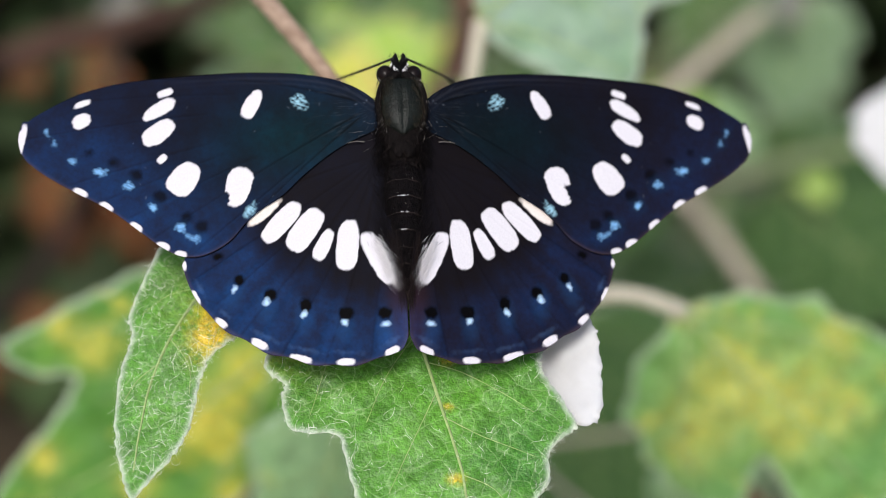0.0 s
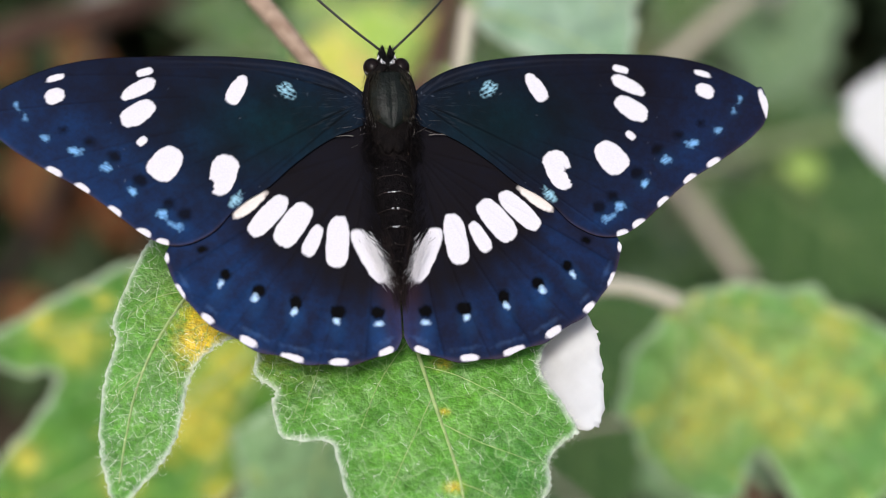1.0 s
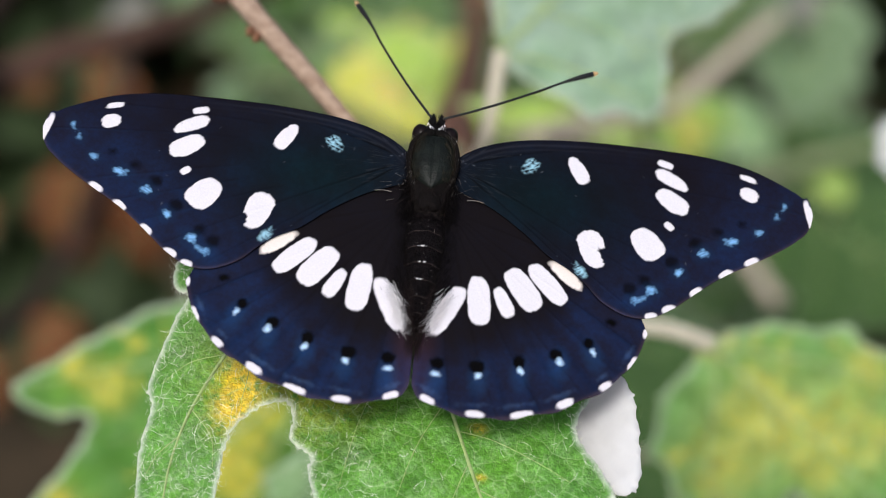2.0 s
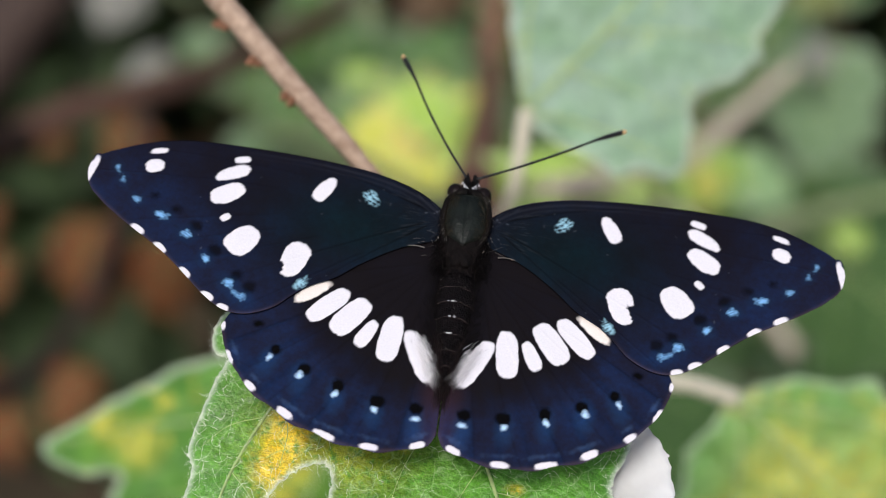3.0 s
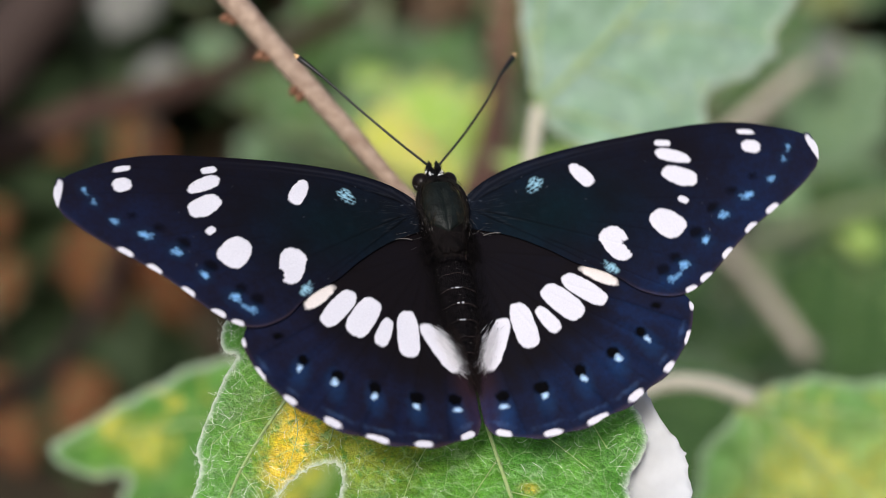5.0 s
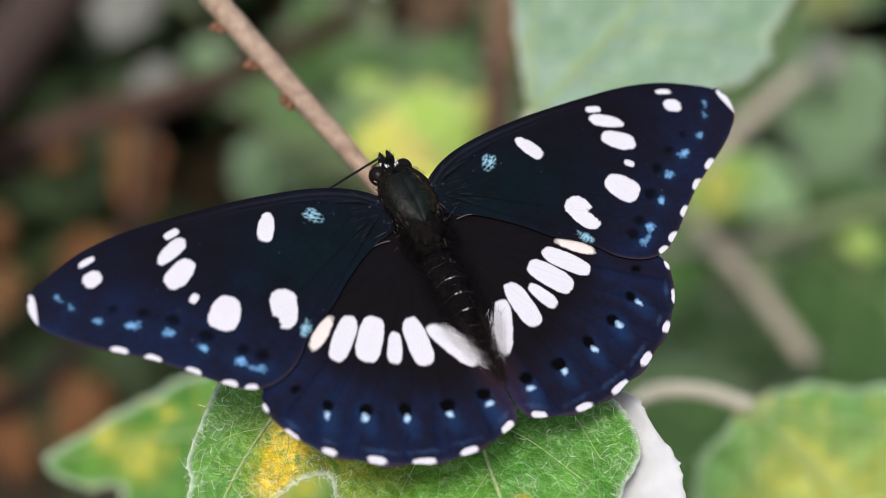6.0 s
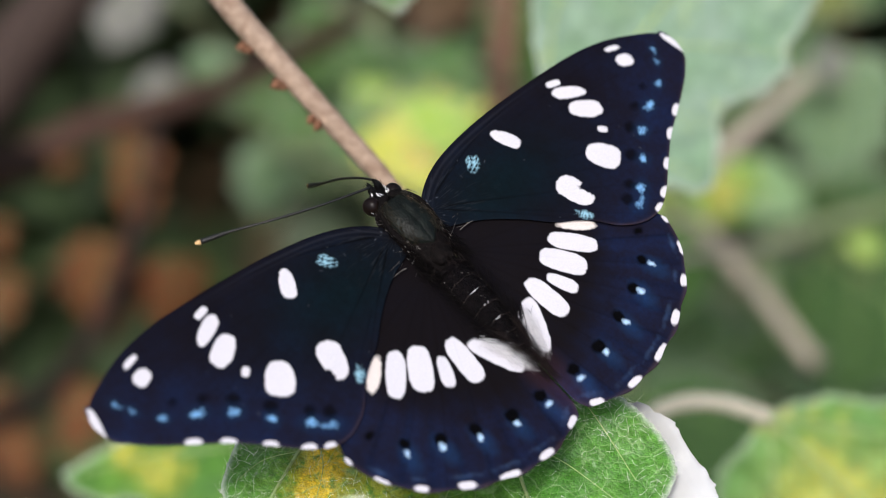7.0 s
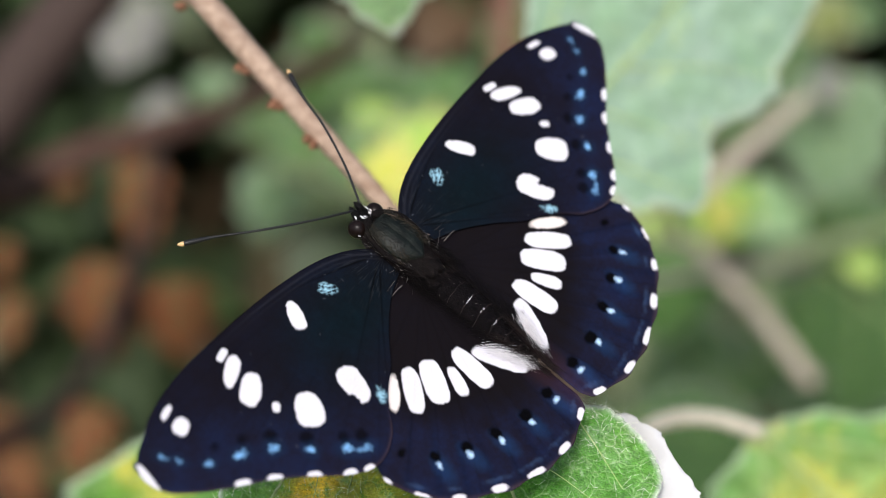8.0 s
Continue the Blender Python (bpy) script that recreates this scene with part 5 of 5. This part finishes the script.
thorax = part("thorax", lathe([(y * BM, r * BM) for y, r in ((6.75, 0.45), (6.6, 0.95), (6.1, 1.35), (5.3, 1.6), (4.3, 1.7), (3.3, 1.70), (2.4, 1.58), (1.5, 1.30), (0.6, 0.95), (0.2, 0.4))], 28, 0.72), THORAX, butterfly, "furry black thorax", pose(0, 0, 0.0006))
part("back_plate", mound((0.12, 0.72, 1.22, 1.48, 1.46, 1.30, 0.92), (2.15, 2.6, 3.05, 3.7, 4.6, 5.5, 6.25), 0.74, 0.06), PLATE, thorax, "smooth dark olive back plate", pose(0, 0, 0.00085))
tufts("plate_fuzz", 700, lambda g: (lambda x, y: (Vector((x, y, 0.85 + 0.70 * max(0.0, 1 - (x / 1.4) ** 2) ** 0.6 - 0.10 * abs(y - 4.4))), Vector((0.3 * x + 0.25 * g.normal(), -1.0, 0.18))))(g.uniform(-1.15, 1.15), g.uniform(2.8, 6.4)), 0.28, 0.010, 33, plain("plate_hair", (0.016, 0.019, 0.014), 0.5, 0.2), thorax, "fine olive hairs on the back plate")
for side in (1, -1):
    part("rear_plate", mound((0.15, 0.42, 0.5, 0.4), (1.0, 1.5, 2.1, 2.8), 0.25), THORAX, thorax, "", pose(side * 0.00060, 0, 0.00075, 0, side * 20, side * 12))
    ridge = bend([(side * 0.85 * BM, 6.5 * BM, 0.95 * BM), (side * 1.42 * BM, 5.6 * BM, 0.95 * BM), (side * 1.56 * BM, 4.2 * BM, 0.9 * BM), (side * 1.30 * BM, 2.9 * BM, 0.85 * BM), (side * 0.95 * BM, 2.2 * BM, 0.75 * BM)], 6)
    part("shoulder_plate", tube(ridge, [v * BM for v in 0.05 + 0.17 * np.sin(np.linspace(0.1, 3.0, len(ridge))) ** 0.7], 10, 0.15), THORAX, thorax, "dark ridge of scales beside the back plate")
    tufts("ridge_scale", 60, lambda g: (lambda t: (Vector((side * (1.0 + 0.52 * math.sin(t * 3.0) + 0.05 * g.normal()), 6.4 - 4.1 * t, 1.06 + 0.05 * g.normal())), Vector((side * 0.3 * g.normal(), -0.9, 0.12))))(g.uniform(0, 1)), 0.22, 0.012, 50 + side, HAIR_PALE, thorax, "pale scales along the ridge")
    tufts("root_fur", 420, lambda g: (Vector((side * g.uniform(1.0, 1.9), g.uniform(0.4, 3.2), 0.45 + 0.2 * g.normal())), Vector((side * 0.5 * g.normal(), -0.9, 0.3))), 0.8, 0.014, 55 + side, HAIR_BLACK, thorax)
    tufts("fringe_hair", 150, lambda g: (Vector((side * (1.46 + 0.12 * g.normal()), g.uniform(2.2, 6.3), 0.55 + 0.15 * g.normal())), Vector((side * 0.25, -0.9, 0.5))), 0.5, 0.011, 60 + side, HAIR_BROWN, thorax, "brownish fringe of hair")
    tufts("root_hair", 5, lambda g: (Vector((side * g.uniform(1.7, 2.6), g.uniform(1.2, 3.4), 0.75)), Vector((side * 0.9, 0.25 * g.normal() - 0.1, 0.05))), 0.9, 0.010, 65 + side, HAIR_PALE, thorax, "long pale hairs at the wing root")
    tufts("pale_scale", 30, lambda g: (Vector((side * (1.62 + 0.22 * g.normal()), g.uniform(2.0, 6.2), 0.72 + 0.1 * g.normal())), Vector((side * 0.4 * g.normal(), -0.8, 0.25))), 0.35, 0.020, 70 + side, HAIR_PALE, thorax, "pale scales at the wing root")


def on_thorax(g):
    y, w = g.uniform(1.5, 6.7), g.uniform(-0.2, 0.75)
    w = w if g.uniform() < 0.5 else math.pi - w
    r = 1.66 * math.sqrt(max(0.05, 1 - ((y - 4.15) / 2.75) ** 2))
    return Vector((r * math.cos(w), y, r * 0.76 * math.sin(w) + 0.1)), Vector((0.8 * math.cos(w), -0.9, 0.4 * math.sin(w)))


for side in (1, -1):
    tufts("side_fur", 420, lambda g: (lambda y, u: (Vector((side * u, y, 1.42 - 0.42 * (u - 0.75) - 0.05 * abs(y - 4.4))), Vector((side * (0.25 + 0.3 * g.normal()), -1.0, 0.22))))(g.uniform(2.9, 6.3), g.uniform(0.62, 1.5)), 0.34, 0.012, 140 + side, HAIR_OLIVE, thorax, "olive brown hair on the flank of the back plate")
    part("collar_lobe", lathe([(0.50 * math.cos(a) * BM, 0.30 * math.sin(a) * BM) for a in np.linspace(0.15, math.pi - 0.15, 10)], 14, 0.8), THORAX, thorax, "furry collar lobe", pose(side * 0.00052, 0.00668, 0.00095, 0, 0, 62 * side))
    part("waist_lobe", mound((0.2, 0.55, 0.66, 0.42), (0.75, 1.2, 1.75, 2.4), 0.34), THORAX, thorax, "dark rounded lobe behind the back plate", pose(side * 0.00066, 0.0, 0.00082, 0, side * 16, side * 16))
tufts("waist_hair", 160, lambda g: (Vector((g.normal(0, 0.75), g.uniform(0.2, 2.9), 1.12 + 0.08 * g.normal())), Vector((g.normal(0, 0.5), -0.9, 0.15))), 0.75, 0.011, 77, HAIR_BROWN, thorax, "brown hairs over the waist")
tufts("fur", 900, on_thorax, 0.55, 0.012, 7, HAIR_BLACK, thorax)

abdomen = part("abdomen", lathe([(y * BM, r * BM) for y, r in ((2.2, 0.7), (1.4, 1.0), (0.6, 1.25), (-0.2, 1.42), (-1.5, 1.50), (-3, 1.42), (-4.5, 1.24), (-6, 0.94), (-7.2, 0.66), (-8.0, 0.42), (-8.4, 0.1))], 28, 0.8), ABDOMEN, butterfly, "dark ringed abdomen", pose(0, 0, 0.0002, 3))
SEGMENTS = [(0.95, 1.18), (-0.25, 1.42), (-1.4, 1.50), (-2.55, 1.46), (-3.7, 1.36), (-4.85, 1.20), (-5.95, 0.98), (-6.95, 0.76)]
SWEEP = 0.42
for i, (y, r) in enumerate(SEGMENTS):
    ring = lathe([((y + 0.62) * BM, (r - 0.10) * BM), ((y + 0.3) * BM, (r - 0.01) * BM), ((y - 0.3) * BM, (r + 0.04) * BM), ((y - 0.48) * BM, (r + 0.02) * BM), ((y - 0.56) * BM, (r - 0.12) * BM)], 28, 0.8)
    for v in ring.verts:
        v.co.y -= SWEEP * BM * (1 - max(0.0, math.sin(math.atan2(v.co.z / 0.8, v.co.x))))
    part("segment", ring, ABDOMEN, abdomen)
    turn = np.linspace(0.5, math.pi - 0.5, 25)
    arc = [Vector(((r + 0.03) * math.cos(w), y - 0.47 - SWEEP * (1 - math.sin(w)) + 0.03 * math.sin(9 * w + i), (r + 0.03) * 0.8 * math.sin(w))) * BM for w in turn]
    part("segment_arc", tube(arc, [BM * (0.012 + 0.020 * math.sin(math.pi * k / 24) * (0.55 + 0.45 * math.sin(2.3 * k + 3 * i))) for k in range(25)], 6), ARC, abdomen, "thin pale arc on the segment's edge")
    tufts("segment_fringe", 26, lambda g: (lambda w: (Vector((r * math.cos(w), y - 0.42 - SWEEP * (1 - math.sin(w)), (r * 0.8 + 0.05) * math.sin(w))), Vector((0.6 * g.normal(), -1.0, 0.10))))(g.uniform(0.25, math.pi - 0.25)), 0.20, 0.012, 80 + i, HAIR_BROWN, abdomen, "short brown hairs on the segment's edge")
    tufts("segment_down", 120, lambda g: (lambda w: (Vector((r * math.cos(w), y + g.uniform(-0.45, 0.5), (r * 0.8 + 0.04) * math.sin(w))), Vector((0.3 * g.normal(), -1.0, 0.08))))(g.uniform(0.1, math.pi - 0.1)), 0.30, 0.012, 180 + i, HAIR_BLACK, abdomen)
    tufts("pale_scale", 7, lambda g: (lambda w: (Vector((r * math.cos(w), y + g.uniform(-0.4, 0.4), (r * 0.8 + 0.06) * math.sin(w))), Vector((g.normal(), -0.6, 0.08))))(g.uniform(0.4, math.pi - 0.4)), 0.14, 0.014, 280 + i, HAIR_PALE, abdomen, "scattered pale scales")
    if i in (2, 3, 4):
        tufts("white_fleck", 10, lambda g: (Vector((-0.12 + 0.16 * g.normal(), y - 0.45 + 0.03 * g.normal(), (r + 0.03) * 0.8 + 0.04)), Vector((1.0, 0.25 * g.normal(), 0.03))), 0.18, 0.026, 90 + i, WHITE_SCALE, abdomen, "small white fleck")


def on_abdomen(g):
    y, w = g.uniform(-8.2, 2), g.uniform(0, math.pi)
    r = 1.52 * math.sqrt(max(0.10, 1 - ((y + 1.0) / 7.9) ** 2))
    return Vector((r * math.cos(w), y, r * 0.8 * math.sin(w))), Vector((0.6 * math.cos(w), -1.0, 0.3 * math.sin(w)))


tufts("fur", 800, on_abdomen, 0.5, 0.011, 8, HAIR_BLACK, abdomen)
tufts("tail_tuft", 120, lambda g: (Vector((g.normal(0, 0.3), -8.0 + g.normal(0, 0.1), 0.1)), Vector((g.normal(0, 0.3), -1.0, 0.2))), 0.7, 0.012, 9, plain("tail_hair", (0.30, 0.20, 0.18), 0.6, 0.2), abdomen, "brownish hair tuft at the tip")

head = part("head", lathe([(y * BM, r * BM) for y, r in ((8.25, 0.1), (8.1, 0.42), (7.8, 0.72), (7.3, 0.95), (6.8, 0.95), (6.4, 0.7))], 22, 0.85), HEAD, butterfly, "black furry head", pose(0, -0.00045, 0.0006))
for side in (1, -1):
    eye_ball = lathe([(0.68 * math.cos(a) * BM, 0.60 * math.sin(a) * BM) for a in np.linspace(0.12, math.pi - 0.12, 16)], 22, 1.15)
    part("eye", eye_ball, EYE, head, "glossy dark brown eye", pose(side * 0.00098, 0.00750, 0.00012, 0, 0, -side * 14))
    palp = tube(bend([(side * 0.24 * BM, 7.8 * BM, 0.2 * BM), (side * 0.30 * BM, 8.25 * BM, 0.45 * BM), (side * 0.25 * BM, 8.75 * BM, 0.6 * BM)], 6), [v * BM for v in (0.2, 0.25, 0.28, 0.29, 0.29, 0.27, 0.25, 0.22, 0.19, 0.15, 0.11, 0.07, 0.03)], 10, 0.10)
    part("palp", palp, HEAD, head, "short furry palp")
    tufts("palp_hair", 60, lambda g: (Vector((side * 0.27 + 0.16 * g.normal(), g.uniform(7.9, 8.55), 0.55)), Vector((0.3 * g.normal(), 1.0, 0.3))), 0.3, 0.012, 100 + side, HAIR_BLACK, head)
    for x, y, z, dx, dy, k in ((0.36, 7.55, 0.82, -0.25, -0.9, 9), (0.56, 8.02, 0.52, 0.15, -0.9, 8), (0.12, 7.24, 0.86, 1.0, 0.1, 5), (1.30, 7.10, 0.30, 0.5, -0.9, 11), (0.62, 7.32, 0.66, 0.8, -0.4, 4)):
        tufts("white_patch", k, lambda g: (Vector((side * (x + 0.05 * g.normal()), y + 0.07 * g.normal(), z)), Vector((side * dx, dy, 0.15))), 0.22, 0.034, 110 + int(x * 10), WHITE_SCALE, head)


def on_head(g):
    w, y = g.uniform(0, math.pi), g.uniform(6.4, 8.0)
    r = 0.95 * math.sqrt(max(0.1, 1 - ((y - 7.2) / 1.15) ** 2))
    return Vector((r * 0.8 * math.cos(w), y, r * 0.85 * math.sin(w))), Vector((0.5 * math.cos(w), 0.3, 0.7 * math.sin(w)))


tufts("fur", 420, on_head, 0.32, 0.011, 10, HAIR_BLACK, head)

antennae = {}
for side in (1, -1):
    path = bend([(0, 0, 0), (side * 0.25, 3, 0.25), (side * 0.25, 6.5, 0.3), (0, 9.5, 0.1), (0, 11.6, 0)], 8)
    path = [p * BM for p in path]
    n = len(path)
    radii = [(0.085 if i < n * 0.66 else 0.085 + 0.10 * step_up(0.66, 0.9, i / n)) * BM for i in range(n)]
    antenna = part("antenna", tube(path, radii, 10, 0.04), ANTENNA, butterfly, "black clubbed antenna with an orange tip")
    part("club_tip", tube([Vector((0, 11.5, 0)) * BM, Vector((0, 11.75, 0)) * BM, Vector((0, 12.0, 0)) * BM], [0.18 * BM, 0.17 * BM, 0.06 * BM], 10), ANTENNA_TIP, antenna, "orange tip")
    antennae[side] = antenna
for side in (1, -1):
    for y, out, fwd in ((4.6, 3.2, 1.5), (2.9, 3.0, -2.0)):
        path = bend([(side * 0.9 * BM, y * BM, -0.5 * BM), (side * out * 0.7 * BM, (y + fwd * 0.5) * BM, -0.3 * BM), (side * out * BM, (y + fwd * 0.8) * BM, -2.6 * BM), (side * (out + 0.5) * BM, (y + fwd) * BM, -4.8 * BM)], 5)
        part("leg", tube(path, [v * BM for v in np.linspace(0.20, 0.09, len(path))], 8), ANTENNA, butterfly, "thin black leg")

# seconds; place on the plan; roll, pitch, heading; lift of each wing; swing of each forewing (degrees)
FLIGHT = [
    (0.0, 1.18, -0.63, 1.43, 8.5, -17.1, 3.5, -12.5, -10.1, -1.9, -1.7),
    (0.5, 1.17, -0.51, 1.56, 8.2, -18.4, 3.6, -8.0, -7.2, -1.5, -0.6),
    (1.0, 0.97, -0.48, -0.25, 9.2, -16.5, 4.3, -1.6, -0.3, -0.9, -1.4),
    (1.2, 0.96, -0.51, 0.16, 7.1, -18.8, 2.2, -3.1, -2.9, -0.8, -1.0),
    (2.3, 0.81, 0.24, -1.22, 2.0, -30.4, -6.3, -2.4, -2.0, -0.0, 0.2),
    (2.5, 0.72, 0.31, -2.26, 2.7, -29.9, -7.2, 0.2, 2.0, -0.1, -0.7),
    (3.0, 0.59, 0.26, -1.88, 0.2, -30.1, -7.8, -0.1, 0.6, 0.1, -0.8),
    (3.5, 0.55, 0.41, -2.39, -0.0, -32.7, -7.5, 0.1, 0.9, -0.1, -1.1),
    (4.0, 0.56, 0.44, -2.5, 0.3, -33.4, -7.7, 2.5, 3.3, 0.1, -0.8),
    (4.2, 0.56, -0.05, -1.93, 0.2, -33.2, -7.8, -1.7, -1.1, 0.1, -0.7),
    (5.3, -1.2, 1.61, -1.94, 24.2, -25.6, 21.3, 9.6, 17.1, 0.8, -0.2),
    (5.5, -1.31, 2, -0.72, 22.5, -20.0, 25.8, 5.8, 4.2, 1.4, -0.1),
    (6.0, -1.17, 2.17, -0.85, 24.9, -20.4, 27.8, 0.1, -1.1, 1.2, -0.7),
    (6.5, -1.69, 2.6, -2.44, 22.6, -16.8, 35.8, 14.5, 6.3, 2.8, -0.3),
    (7.0, -2.33, 2.62, -1.13, 30.3, -12.7, 42.9, 3.6, 1.4, 0.8, -1.6),
    (7.1, -1.98, 2.11, -1.16, 31.7, -12.0, 44.1, 12.8, 10.8, 1.2, -0.4),
    (7.2, -1.98, 2.07, -1.16, 36.9, -9.7, 46.4, 18.7, 19.0, 1.6, -0.3),
    (7.3, -2.38, 2.25, -0.21, 38.0, -8.0, 49.8, 27.7, 27.9, 1.2, -0.1),
    (7.4, -2.63, 2.31, -0.14, 39.8, -5.9, 51.5, 26.2, 31.2, 3.6, 0.1),
    (7.5, -2.64, 2.76, -0.94, 37.1, -7.0, 51.0, 23.3, 22.4, 2.2, 1.7),
    (7.7, -2.81, 2.41, -0.62, 35.6, -6.8, 51.9, 18.0, 17.6, 2.0, 1.4),
    (8.0, -2.28, 2.85, -1.43, 31.8, -5.1, 50.2, 7.0, -2.3, 0.6, 1.3),
]
# seconds; turn outwards and rise of the two antennae (degrees)
FEELERS = [(0.0, 75, -62, -65, -62), (0.2, 60, -40, -62, -50), (0.5, 42, 0, -55, -62), (1.0, 46, 0, -42, 0), (1.2, 44, -5, -62, -5), (2.3, 29.2, -10.1, -58.5, -4.9), (2.5, 30.1, -6.3, -57.4, -5.4), (3.0, 28.6, -6.3, -57.5, -4.9),
           (3.4, 34, -25, -50, -60), (3.5, 50, -37, -42, -82), (3.7, 42, -32, -58, -45), (4.0, 30, -8, -61, -20), (4.2, 30.4, -2.5, -55.4, -12.8), (5.3, 48.7, 8.5, -36.4, -0.2)]
FEELERS_ON = [(5.5, 51.4, 4.6, -40.6, -7.1), (5.8, 62, -45, -36, -50), (6.0, 60, -62, -34, -62), (6.2, 55, 0, -34, -18), (6.5, 57.5, 8.0, -29.7, -13.9), (6.8, 60, -45, -20, -55), (7.0, 68, -12, -14, -58), (7.1, 54.8, -7.9, -21.8, -19.4),
              (7.3, 49.5, -13.0, -25.1, -5.3), (7.5, 50.5, -12.0, -26.2, -5.4), (7.7, 51.5, -10.0, -27.4, -5.7), (8.0, 54.5, -6.0, -28, -5.7)]


def motions():
    rows = FLIGHT
    walk(butterfly, [(t, PERCH @ Matrix.Translation((x * MM, y * MM, z * MM)) @ pose(0, 0, 0, 0, 0, heading) @ pose(0, 0, 0, pitch, 0, 0) @ pose(0, 0, 0, 0, roll, 0))
                     for t, x, y, z, roll, pitch, heading, *_ in rows])
    for side in (1, -1):
        fore, hind = wings[side]
        hinge = Matrix.Translation((side * HINGE_X * BM, 0, HINGE_Z * BM))
        walk(hind, [(r[0], hinge @ pose(0, 0, 0, 0, -side * r[8 if side > 0 else 7], 0)) for r in rows])
        walk(fore, [(r[0], hinge @ pose(0, 0, 0, 0, -side * r[8 if side > 0 else 7], 0) @ Matrix.Translation((side * (PIVOT[0] - HINGE_X) * BM, PIVOT[1] * BM, 0))
                     @ pose(0, 0, 0, 0, 0, side * r[10 if side > 0 else 9])) for r in rows])
        k = 3 if side > 0 else 1
        walk(antennae[side], [(r[0], pose(side * 0.00040, 0.0081, 0.0013) @ pose(0, 0, 0, 0, 0, r[k]) @ pose(0, 0, 0, r[k + 1], 0, 0)) for r in FEELERS + FEELERS_ON])


motions()
